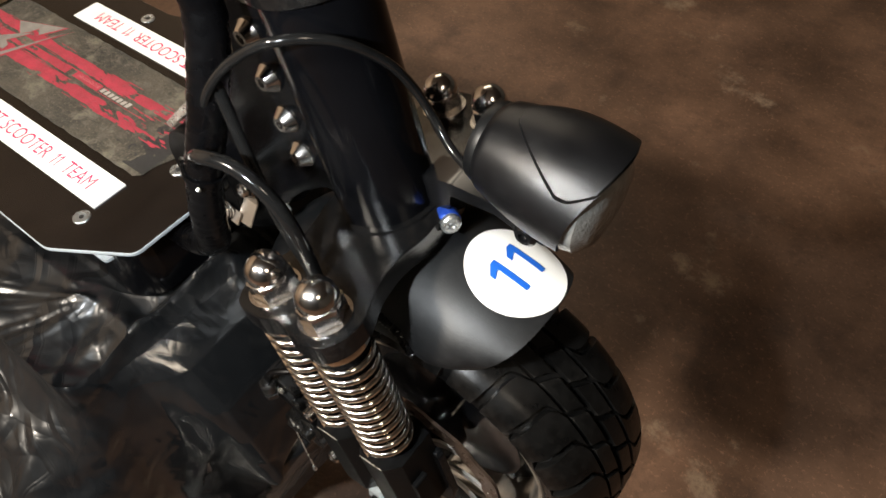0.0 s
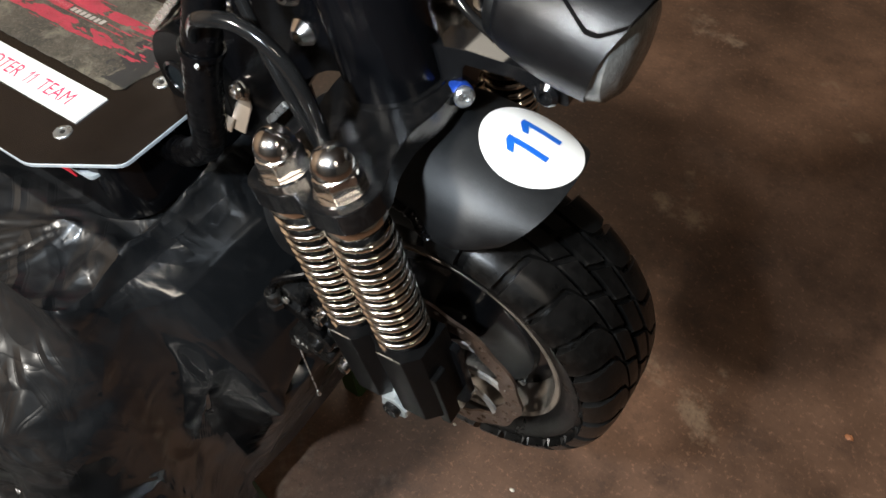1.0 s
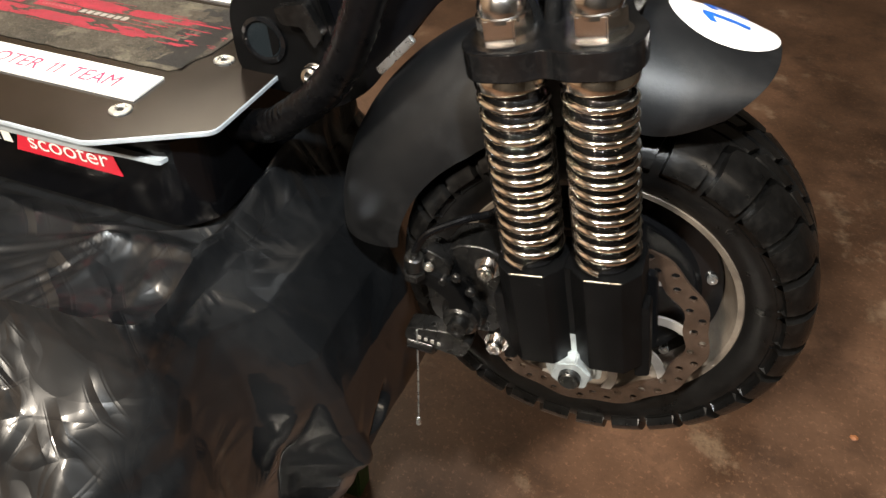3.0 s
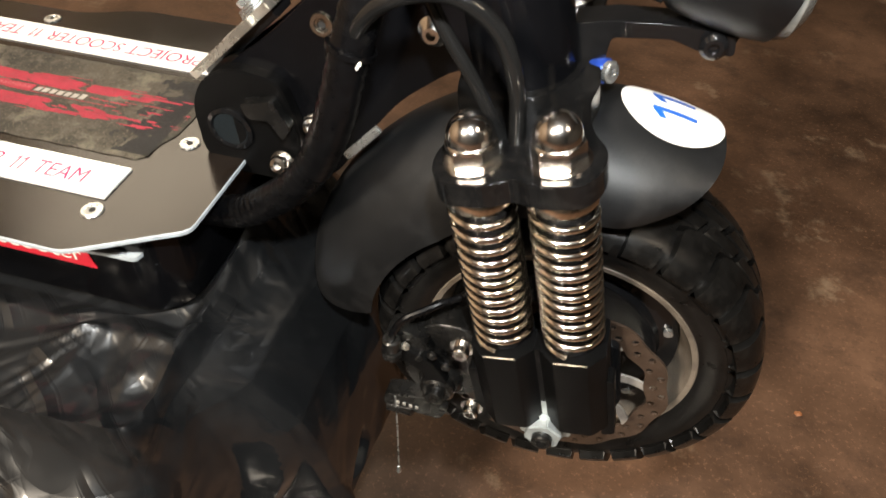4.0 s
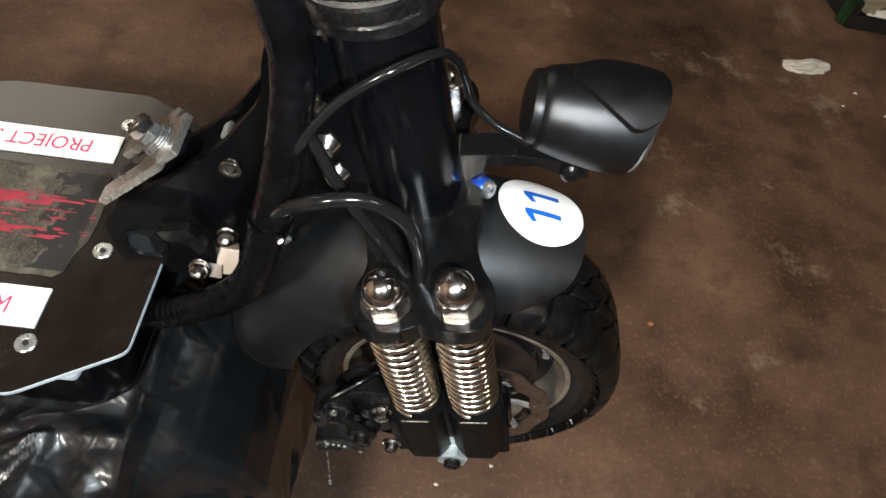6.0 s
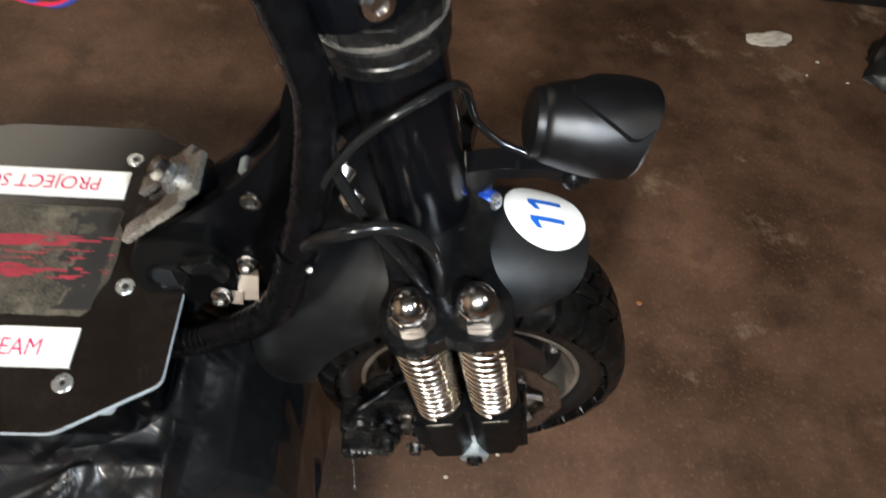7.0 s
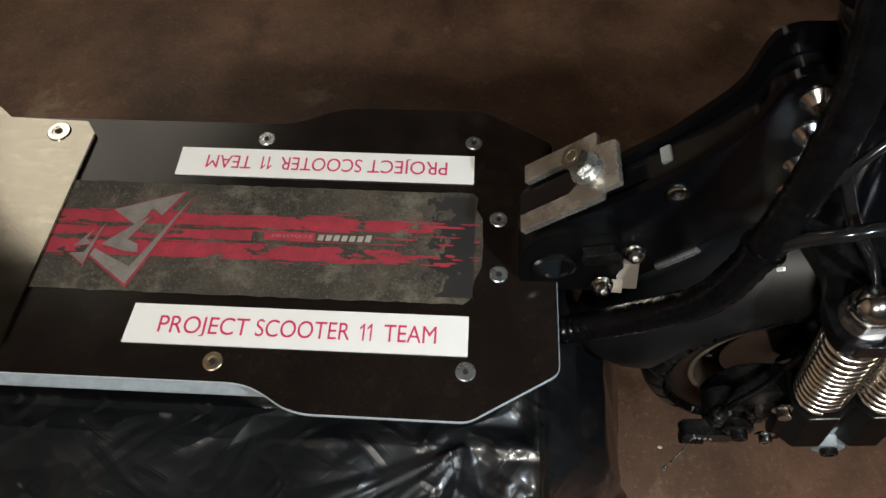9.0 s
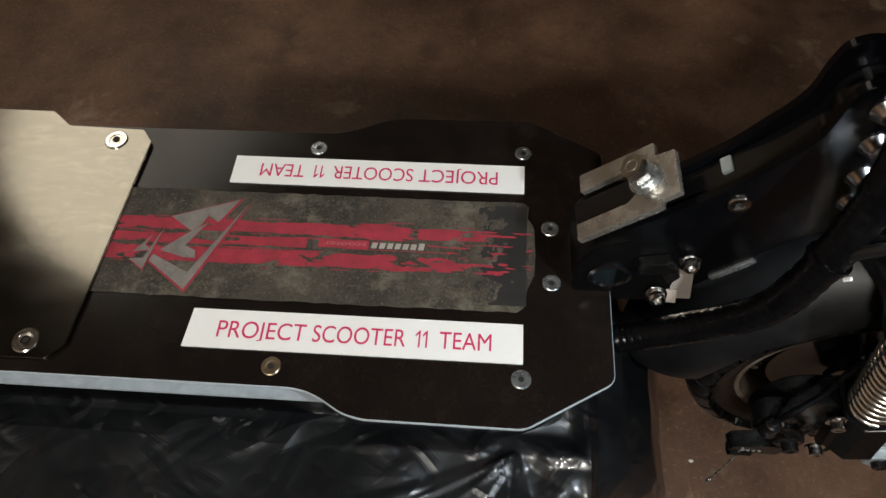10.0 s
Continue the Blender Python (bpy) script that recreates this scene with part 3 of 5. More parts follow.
def screw(parent, place, m, r=0.0068, material=ZINC, cup=False, h=0.0012):
    """A countersunk socket screw; the drawing's z points out of the surface."""
    if cup:
        prof = [(r, 0), (r, 0.0010), (r * 0.96, 0.0012), (r * 0.60, 0.0066), (r * 0.52, 0.0072), (r * 0.31, 0.0072), (r * 0.28, 0.0040), (0, 0.0040)]
    else:
        prof = [(r, 0), (r, h * 0.6), (r * 0.92, h), (r * 0.62, h), (r * 0.58, h * 0.7), (r * 0.36, h * 0.8), (r * 0.33, h * 0.2), (0, h * 0.2)]
    ob = part("screw", bm_lathe(prof, 28), material, parent, "", place @ m)
    return ob


def disc(r, z, n=6):
    return bm_prism(ngon(n, r), z)


for sx, sy, ma in ((0, -0.1015, ZINC), (0, 0.1015, ZINC), (0.0215, 0.0255, ZINC), (0.022, -0.0235, ZINC), (-0.176, -0.102, BRASS), (-0.175, 0.099, ZINC)):
    s = screw(scooter, pose(sx, sy, ZD), pose(0, 0, 0), 0.0070, ma)
    part("hex_socket", disc(0.0021, 0.0003), SOCKET_SHADE, s, "", pose(sx, sy, ZD + 0.0006))
for sx, sy in ((-0.352, 0.0965), (-0.357, -0.094)):
    s = screw(scooter, pose(sx, sy, ZD + 0.0034), pose(0, 0, 0), 0.0098, CHROME, h=0.0016)
    part("hex_socket", disc(0.0027, 0.0003), SOCKET_SHADE, s, "", pose(sx, sy, ZD + 0.0042))

# white name strips
WORDS = (("PROJECT", 0.0, 0.327), ("SCOOTER", 0.353, 0.692), ("1", 0.727, 0.744), ("1", 0.753, 0.770), ("TEAM", 0.813, 1.0))
strip = part("name_strip", bm_prism([(-0.244, -0.0905), (0.001, -0.0905), (0.001, -0.0600), (-0.242, -0.0600)], 0.0014), PAPER, scooter, "white strip with red lettering", pose(0, 0, ZD + 0.0002))
for word, a, b in WORDS:
    text("lettering", word, RED_INK, strip, pose(-0.2205 + 0.199 * a, -0.0822, ZD + 0.0018), 0.199 * (b - a), 0.0132)
strip = part("name_strip", bm_prism([(-0.2435, 0.0585), (0.001, 0.0585), (0.001, 0.0865), (-0.2435, 0.0865)], 0.0014), PAPER, scooter, "white strip with red lettering", pose(0, 0, ZD + 0.0002))
for word, a, b in WORDS:
    text("lettering", word, RED_INK, strip, pose(-0.021 - 0.199 * a, 0.0790, ZD + 0.0018, 0, 0, 180), 0.199 * (b - a), 0.0132)

# grip tape with its worn print
rng = random.Random(5)
tape_out = [(-0.34, -0.050)] + [(-0.34 + 0.34 * k / 40, -0.050 + rng.uniform(-0.0006, 0.0006)) for k in range(1, 40)] + [(-0.004, -0.050), (0.001, -0.046), (0.004, -0.03),
            (0.009, -0.018), (0.010, 0.0), (0.009, 0.025), (0.004, 0.034), (0.005, 0.045), (0.001, 0.049)]
tape_out += [(0.0 - 0.34 * k / 40, 0.049 + rng.uniform(-0.0006, 0.0006)) for k in range(1, 41)]
grip = part("grip_tape", bm_prism(tape_out, 0.0007), GRIP, scooter, "worn gritty grip tape with a red print", pose(0, 0, ZD + 0.0002))


ZP = ZD + 0.0013


def red_amount(x, y):
    """How strongly the red print covers the tape at a place along and across it."""
    upper = math.exp(-((y - 0.0142) / 0.0058) ** 8)
    lower = math.exp(-((y + 0.0135) / 0.0068) ** 8)
    middle = math.exp(-((y - 0.0010) / 0.0044) ** 8) * (1 if x < -0.168 or x > -0.058 else 0)
    edge = min(1, max(0, (-0.004 - x) / 0.07))
    wide = math.exp(-((y - 0.001) / 0.026) ** 8)
    torn = noise.noise(Vector((x * 62 - y * 120, y * 95, 3.3))) + 0.55 * noise.noise(Vector((x * 130 + y * 190, y * 240, 7.7)))
    thin = noise.noise(Vector((x * 22, y * 620, 1.9))) + 0.3 * noise.noise(Vector((x * 90, y * 620, 4.4)))
    band = max(upper, middle, lower)
    return (0.70 * edge + 0.12) * band + 0.95 * torn * band + 0.90 * thin * wide * (1.0 - 0.80 * band * edge) - 0.42 + 0.10 * (1 - band)


def worn_amount(x, y):
    """Where the grit at the tape's front end is rubbed dark."""
    return (x + 0.026) / 0.018 + 1.3 * noise.noise(Vector((x * 90, y * 90, 5.1))) + 0.8 * noise.noise(Vector((x * 300, y * 300, 2.4))) - 0.15


def printed(amount, x0, x1, y0, y1, rows, dx):
    """A flat patch wherever amount is positive, cut into thin rows along the tape."""
    bm = bmesh.new()
    h = (y1 - y0) / rows
    for r in range(rows):
        y = y0 + h * r
        start, last = None, None
        for k in range(int((x1 - x0) / dx) + 2):
            x = x0 + k * dx
            v = amount(x, y) if x < x1 else -1.0
            if last is not None and (v > 0) != (last > 0):
                cross = x - dx * v / (v - last)
                if v > 0:
                    start = cross
                else:
                    bm.faces.new([bm.verts.new(p) for p in ((start, y, 0), (cross, y, 0), (cross, y + h, 0), (start, y + h, 0))])
            elif last is None and v > 0:
                start = x
            last = v
    return bm


part("worn_patch", printed(worn_amount, -0.07, 0.0035, -0.0450, 0.0450, 80, 0.0008), GRIP_WORN, grip, "grit rubbed dark", pose(0, 0, ZP - 0.0003), kind="stuff")
part("red_print", printed(red_amount, -0.336, 0.008, -0.029, 0.029, 96, 0.0008), GRIP_RED, grip, "torn bands of red print", pose(0, 0, ZP), kind="stuff")


def flat(pts):
    bm = bmesh.new()
    bm.faces.new([bm.verts.new((x, y, 0)) for x, y in pts])
    bmesh.ops.triangulate(bm, faces=bm.faces[:])
    return bm


emblem = [[(-0.282, 0.021), (-0.230, 0.040), (-0.243, 0.017), (-0.252, 0.024), (-0.256, 0.014), (-0.262, 0.008), (-0.269, 0.012)],
          [(-0.283, -0.011), (-0.262, 0.008), (-0.251, 0.016), (-0.264, -0.006), (-0.255, -0.010), (-0.253, -0.017), (-0.262, -0.017)],
          [(-0.222, 0.037), (-0.255, -0.045), (-0.289, -0.021), (-0.287, -0.015), (-0.256, -0.030), (-0.2445, -0.008)],
          [(-0.305, -0.020), (-0.292, -0.029), (-0.285, 0.010), (-0.2885, -0.001), (-0.294, -0.019)],
          [(-0.304, -0.014), (-0.292, 0.003), (-0.296, -0.007), (-0.290, -0.011)]]
for shape in emblem:
    mx, my = sum(p[0] for p in shape) / len(shape), sum(p[1] for p in shape) / len(shape)
    part("emblem_outline", flat([(mx + (x - mx) * 1.09 + 0.0008, my + (y - my) * 1.09) for x, y in shape]), GRIP_RED, grip, "", pose(0, 0, ZP + 0.0002))
    part("emblem", flat(shape), GRIP_GREY, grip, "grey angular emblem", pose(0, 0, ZP + 0.0004))
part("print_bar", flat([(-0.159, -0.0018), (-0.1195, -0.0018), (-0.1195, 0.0060), (-0.159, 0.0060)]), GRIP_RED, grip, "", pose(0, 0, ZP + 0.0002))
text("print_lettering", "scooter", BAR_RED, grip, pose(-0.1215, 0.0038, ZP + 0.0004, 0, 0, 180), 0.0335, 0.0042)
for k in range(7):
    x = -0.1175 + k * 0.0061
    h = 0.0062 if k == 6 else 0.0052
    part("print_bar", flat([(x, -0.0008), (x + 0.0044, -0.0008), (x + 0.0053, h - 0.0008), (x + 0.0009, h - 0.0008)]), BAR_GREY, grip, "", pose(0, 0, ZP + 0.0004))

# neck: core and two cheek plates between deck and head tube
cheek = [(0.046, 0.700), (0.100, 0.690), (0.128, 0.711), (0.150, 0.746), (0.172, 0.776), (0.205, 0.803), (0.232, 0.806), (0.222, 0.850), (0.205, 0.922),
         (0.180, 0.9185), (0.166, 0.9185), (0.156, 0.9135), (0.1525, 0.898), (0.1515, 0.880), (0.145, 0.8665), (0.136, 0.854), (0.124, 0.8360), (0.105, 0.8165), (0.085, 0.7980), (0.062, 0.780), (0.042, 0.762), (0.038, 0.720)]
for name, ya, yb in (("neck_cheek", -0.0125, -0.0190), ("neck_cheek", 0.0190, 0.0125)):
    part(name, bm_prism(rounded(cheek, 0.012, 4), abs(yb - ya), 0.0012), TUBE, scooter, "", pose(0, ya, 0, 90, 0, 0))
core = [(0.060, 0.700), (0.100, 0.697), (0.130, 0.725), (0.160, 0.772), (0.205, 0.811), (0.222, 0.815), (0.203, 0.905), (0.172, 0.904), (0.160, 0.892), (0.158, 0.872), (0.140, 0.845), (0.100, 0.803), (0.060, 0.768)]
part("neck_core", bm_prism(rounded(core, 0.010, 4), 0.024, 0.0008), GLOSS, scooter, "", pose(0, 0.012, 0, 90, 0, 0))
OUT = pose(0, 0, 0, 90, 0, 0)
for sx, sz in ((0.1735, 0.9010), (0.1800, 0.8750), (0.1855, 0.8480), (0.1910, 0.8235)):
    screw(scooter, pose(sx, -0.0190, sz), OUT, 0.0088, CHROME, cup=True)
s = screw(scooter, pose(0.1265, -0.0190, 0.8165), OUT, 0.0073, DARK_CHROME, cup=False, h=0.0022)
part("hex_socket", disc(0.0024, 0.0004), SOCKET_SHADE, s, "", pose(0.1265, -0.0196, 0.8165) @ OUT)
# hinge block with its round port
hinge = [(0.036, 0.7155), (0.035, 0.752), (0.046, 0.772), (0.066, 0.783), (0.098, 0.779), (0.108, 0.745), (0.106, 0.716), (0.095, 0.702), (0.046, 0.7025)]
part("hinge_block", bm_prism(rounded(hinge, 0.010, 4), 0.052, 0.0016), BLACKM, scooter, "black hinge block", pose(0, 0.024, 0, 90, 0, 0))
port = part("hinge_port", bm_lathe([(0.0155, 0), (0.0155, 0.002), (0.0130, 0.0028), (0.0120, 0.0008), (0, 0.0008)], 36), GLOSS, scooter, "round port", pose(0.060, -0.0281, 0.738) @ OUT)
PORT_FACE = pose(0.060, -0.0289, 0.738) @ OUT
part("port_face", bm_prism(ngon(36, 0.0118), 0.0003), PORT, port, "blue-grey face", PORT_FACE)
part("port_slip", bm_prism([(0.0045 * (1 + 0.2 * math.sin(3 * t)) if abs(t) > 1.3 else 0.0114 * math.cos(t), 0.0106 * math.sin(t)) for t in (-1.31, -1.0, -0.6, -0.2, 0.2, 0.6, 1.0, 1.31)], 0.0003), BLACKM, port, "", PORT_FACE @ pose(0, 0, 0.0005))
part("hinge_lug", bm_prism(rounded([(0.074, 0.764), (0.096, 0.770), (0.106, 0.752), (0.100, 0.742), (0.092, 0.755), (0.078, 0.754)], 0.003), 0.008, 0.001), DUSTY, scooter, "", pose(0, -0.0285, 0, 90, 0, 0))
# bent clip with two screws below the neck
BEND = pose(0.114, -0.0275, 0.7255, 52, 0, 0)
part("clip", joined((bm_box(0.0150, 0.0190, 0.0015, 0.0004), BEND), (bm_box(0.0200, 0.0100, 0.0015, 0.0004), BEND @ pose(-0.0130, -0.0075, 0.0004, 0, -10, 0)),
                    (bm_box(0.0130, 0.0080, 0.0015, 0.0004), BEND @ pose(0.001, 0.0125, 0.0012, 28, 0, 0))), CLIP, scooter, "bright bent metal clip")
for sx, sy, sz in ((0.1150, -0.0192, 0.7465), (0.0960, -0.0335, 0.7225)):
    part("screw", joined((bm_lathe([(0.0080, 0), (0.0080, 0.0012), (0.0072, 0.0013), (0.0072, 0.0028), (0, 0.0028)], 26), pose(0, 0, 0)),
                         (bm_lathe([(0.0062, 0.0028), (0.0062, 0.0065), (0.0050, 0.0082), (0.0028, 0.0086), (0.0026, 0.0055), (0, 0.0055)], 26), pose(0, 0, 0))),
         CHROME, scooter, "", pose(sx, sy, sz, 68, 0, 0))
part("neck_stay", bm_box(0.035, 0.0035, 0.0055, 0.0008), ZINC, scooter, "", pose(0.1465, -0.0200, 0.7400, 0, -49, 0))

# forked steel lock plate with its bolt, on a 43 degree slope
LOCK = pose(0.0665, 0.005, 0.7925, 0, -43, 0)
fork_plate = [(-0.040, -0.026), (0.0235, -0.026), (0.0245, -0.0205), (0.0370, -0.0205), (0.0370, 0.0140), (0.0230, 0.0160), (0.0230, 0.0270), (-0.036, 0.0285), (-0.036, 0.0135), (0.000, 0.0135), (0.008, 0.009), (0.008, -0.007), (0.000, -0.0125), (-0.040, -0.0125)]
part("lock_plate", bm_prism(fork_plate, 0.0055, 0.0005), STEEL, scooter, "scuffed forked steel plate", LOCK)
BOLT = LOCK @ pose(0.0150, 0.0000, 0)
bolt = part("lock_bolt", bm_prism(ngon(6, 0.0092, 0.1), 0.0066, 0.0009), DARK_CHROME, scooter, "dark hexagon bolt with zinc washers", BOLT @ pose(0, 0, 0.0168))
part("shank", bm_lathe([(0.0050, 0), (0.0050, 0.012), (0, 0.012)], 24), STEEL, bolt, "", BOLT @ pose(0, 0, 0.0056))
part("nut", bm_prism(ngon(6, 0.0088, 0.35), 0.0046, 0.0007), ZINC, bolt, "", BOLT @ pose(0, 0, 0.0108))
for k, (r, z) in enumerate(((0.0118, 0.0057), (0.0112, 0.0074), (0.0106, 0.0091))):
    part("washer", bm_lathe([(0.0052, 0), (r - 0.0003, 0), (r, 0.0003), (r, 0.0010), (r - 0.0003, 0.0013), (0.0052, 0.0013)], 40, True), ZINC, bolt, "bluish zinc washer", BOLT @ pose(0.0003 * k, -0.0002 * k, z))
part("head_mark", bm_lathe([(0.0046, 0), (0.0046, 0.0004), (0.0036, 0.0004), (0.0036, 0)], 20, True), STEEL, bolt, "", BOLT @ pose(0, 0, 0.0233))
part("lock_rail", bm_prism([(-0.045, -0.010), (0.030, -0.010), (0.030, 0.011), (-0.045, 0.011)], 0.006, 0.001), GLOSS, scooter, "", LOCK @ pose(0, 0, -0.0062))
part("spacer", bm_box(0.007, 0.012, 0.008, 0.0006), DULLZINC, scooter, "bright spacer between the cheek plates", pose(0.1215, 0.004, 0.8235, 0, -43, 0))

# head tube, collar, stem, in the frame of the steering axis
FORK = pose(0.2285, 0, 0.85, 0, -12.5, 0)
part("head_tube", bm_lathe([(0, -0.064), (0.034, -0.064), (0.034, -0.056), (0.0305, -0.054), (0.0305, 0.096), (0, 0.096)], 56), TUBE, scooter, "glossy black head tube", FORK)
part("head_collar", joined((bm_lathe([(0.031, 0.086), (0.0345, 0.088), (0.0345, 0.094), (0.033, 0.0955), (0.0355, 0.097), (0.0355, 0.104), (0.033, 0.106), (0.033, 0.108), (0, 0.108)], 48), pose(0, 0, 0)),
                           (bm_prism(ngon(8, 0.0365, 0.3), 0.009, 0.001), pose(0, 0, 0.1085))), DUSTY, scooter, "worn black collar nuts", FORK)
part("collar_ring", bm_lathe([(0.0340, 0.1062), (0.0358, 0.1066), (0.0358, 0.1082), (0.0340, 0.1086)], 48, True), STEEL, scooter, "", FORK)
part("stem", bm_lathe([(0, 0.118), (0.0345, 0.118), (0.0360, 0.121), (0.0360, 0.60), (0, 0.60)], 56), TUBE, scooter, "thick black steering stem", FORK @ pose(-0.0115, 0, 0))
for w in (0.132, 0.199):
    part("screw", bm_lathe([(0.0095, -0.003), (0.0095, 0.0015), (0.0082, 0.004), (0.0045, 0.0052), (0.004, 0.0030), (0, 0.0030)], 28), CHROME, scooter, "", FORK @ pose(0.0045, -0.0318, w, 0, 0, 27) @ OUT)

# fork crown; the fork is turned a little, so that its far side stands further back
TURN = 0.0175
crown_plan = [(-0.030, -0.094), (-0.022, -0.106), (0.000, -0.107), (0.0115, -0.101), (0.022, -0.107), (0.045, -0.106), (0.053, -0.094), (0.054, -0.078), (0.044, -0.060), (0.040, -0.040),
              (0.044, -0.020), (0.044, 0.020), (0.040, 0.040), (0.044, 0.060), (0.054, 0.078), (0.053, 0.094), (0.045, 0.106), (0.022, 0.107), (0.0115, 0.101), (0.0, 0.107), (-0.022, 0.106), (-0.030, 0.094),
              (-0.031, 0.078), (-0.024, 0.060), (-0.030, 0.040), (-0.036, 0.02), (-0.036, -0.02), (-0.030, -0.040), (-0.024, -0.060), (-0.031, -0.078)]
crown_plan = [(x - TURN * max(0.0, min(1.0, y / 0.0865)), y) for x, y in crown_plan]
crown_plan = [(x + 0.001, y + math.copysign(0.0030, y) if abs(y) > 0.05 else y) for x, y in crown_plan]
part("fork_crown", bm_prism(rounded(crown_plan, 0.008, 4), 0.0140, 0.0022), CROWN, scooter, "glossy black fork crown under grey dust", FORK @ pose(0, 0, -0.0655))
part("crown_boss", bm_lathe([(0, -0.088), (0.030, -0.088), (0.036, -0.080), (0.037, -0.062), (0.0345, -0.050), (0, -0.050)], 48), CROWN, scooter, "", FORK)


LEG_Y = 0.0895
COLUMN = [(-0.0195, -0.0100), (-0.0100, -0.0195), (0.0100, -0.0195), (0.0195, -0.0100), (0.0195, 0.0185), (-0.0195, 0.0185)]


def acorn_nut():
    """A domed hexagon nut: chamfered flats below a polished ball."""
    flats = bm_prism(ngon(6, 0.0135), 0.0110, 0.0006)
    ball = [(0.0124, 0.0098), (0.0122, 0.0118), (0.0116, 0.0124), (0.0117, 0.0140)] + [(0.0117 * math.cos(t * math.pi / 24), 0.0145 + 0.0117 * math.sin(t * math.pi / 24)) for t in range(12)] + [(0, 0.0262)]
    return joined((flats, pose(0, 0, 0.0008)), (bm_lathe([(0.0155, 0), (0.0155, 0.0009), (0, 0.0009)], 36), pose(0, 0, 0)), (bm_lathe(ball, 40), pose(0, 0, 0)))


def shock(s, y, turned):
    base = FORK @ pose(s, y, 0)
    sh = part("shock_absorber", bm_lathe([(0, -0.190), (0.0092, -0.190), (0.0092, -0.180), (0.0140, -0.179), (0.0140, -0.064), (0, -0.064)], 32), GLOSS, scooter, "shock absorber with a bright coil spring", base)
    part("collar", bm_lathe([(0.0128, -0.0735), (0.0176, -0.0735), (0.0184, -0.0725), (0.0184, -0.0668), (0.0176, -0.0656), (0.0128, -0.0656)], 44, True), SPRING, sh, "polished spring collar", base)
    turns, per = 12.6, 22
    path = []
    for k in range(int(turns * per) + 1):
        f = k / (turns * per)
        a = 2 * math.pi * k / per + 0.9
        drop = f + 0.018 * math.sin(2 * math.pi * f)  # the end coils lie closer
        path.append((0.0163 * math.cos(a), 0.0163 * math.sin(a), -0.0752 - 0.1022 * drop))
    part("coil_spring", bm_tube(path, 0.0022, 12), SPRING, sh, "bright steel coil spring", base)
    part("acorn_nut", acorn_nut(), CHROME, sh, "chrome acorn nut", base @ pose(0, 0, -0.0514, 0, 0, turned))
    # a thin steel strip along the leg's outer top edge
    edge = math.copysign(0.0193, y)
    part("edge_strip", bm_box(0.0198, 0.0008, 0.0010, 0.0002), STEEL, sh, "thin steel strip along the edge", base @ pose(0, edge, -0.1803))
    return sh


for s, turned in ((-0.0085, 3), (0.0330, -2)):
    shock(s, -LEG_Y, turned)
    shock(s - TURN, LEG_Y, turned + 14)
for sign in (-1, 1):
    y = LEG_Y * sign
    col = rounded(COLUMN, 0.001, 2)
    back = TURN if sign > 0 else 0.0
    leg = part("fork_leg", joined((bm_prism(col, 0.0700, 0.001), FORK @ pose(-0.0085 - back, y, -0.2504, 0, 0, 0 if sign < 0 else 180)), (bm_prism(col, 0.0700, 0.001), FORK @ pose(0.0330 - back, y, -0.2504, 0, 0, 0 if sign < 0 else 180)),
                                  (bm_box(0.03, 0.026, 0.070), FORK @ pose(0.0115 - back, y - 0.003 * sign, -0.216))), BLACKM, scooter, "black lower fork leg")
    part("dropout", bm_prism(rounded([(-0.030, -0.275), (0.050, -0.275), (0.058, -0.255), (0.058, -0.200), (-0.030, -0.200)], 0.006), 0.006, 0.0008), GLOSS, scooter, "", FORK @ pose(-back, y - 0.0165 * sign + 0.003, 0, 90, 0, 0))
    for at in (-0.0290, 0.0520):
        part("dropout_tab", bm_prism(rounded([(at - 0.0045, -0.262), (at + 0.0040, -0.260), (at + 0.0045, -0.205), (at - 0.0045, -0.205)], 0.0025), 0.012, 0.001), BLACKM, scooter, "", FORK @ pose(-back, (LEG_Y + 0.004) * sign + 0.006, 0, 90, 0, 0))
    END = FORK @ pose(0.0105 - back, (LEG_Y + 0.0115) * sign, -0.2600) @ pose(0, 0, 0, -90 * sign, 0, 0)
    nut = part("axle_nut", joined((bm_prism(ngon(6, 0.0128, 0.2), 0.0075, 0.0008), pose(0, 0, 0)), (bm_lathe([(0.0142, -0.001), (0.0142, 0.0008), (0, 0.0008)], 30), pose(0, 0, 0))), DULLZINC, scooter, "dull zinc axle nut", END)
    part("axle_end", bm_lathe([(0.0068, 0.007), (0.0068, 0.0115), (0.0058, 0.0125), (0.0034, 0.0125), (0.003, 0.0095), (0, 0.0095)], 22), DUSTY, nut, "dark axle end", END)
    part("tab_washer", bm_prism(rounded([(-0.0165, -0.010), (0.0165, -0.010), (0.018, 0.003), (0.0065, 0.0285), (-0.0065, 0.0285), (-0.018, 0.003)], 0.003), 0.0022, 0.0004), DULLZINC, nut, "bright tabbed washer", END @ pose(0, 0, -0.0035))

# wheel: drawn about z, then turned so that z points at the near side
WHEEL = pose(0.2940, 0, 0.5970, 90, 0, 0)
wheel = part("front_wheel", bm_lathe([(0, 0.030), (0.018, 0.030), (0.018, 0.024), (0.060, 0.022), (0.066, 0.024), (0.069, 0.024), (0.071, 0.018), (0.084, 0.014), (0.084, -0.014), (0.071, -0.018), (0.066, -0.024), (0, -0.028)], 72),
             GLOSS, scooter, "front wheel with a black hub motor", WHEEL)
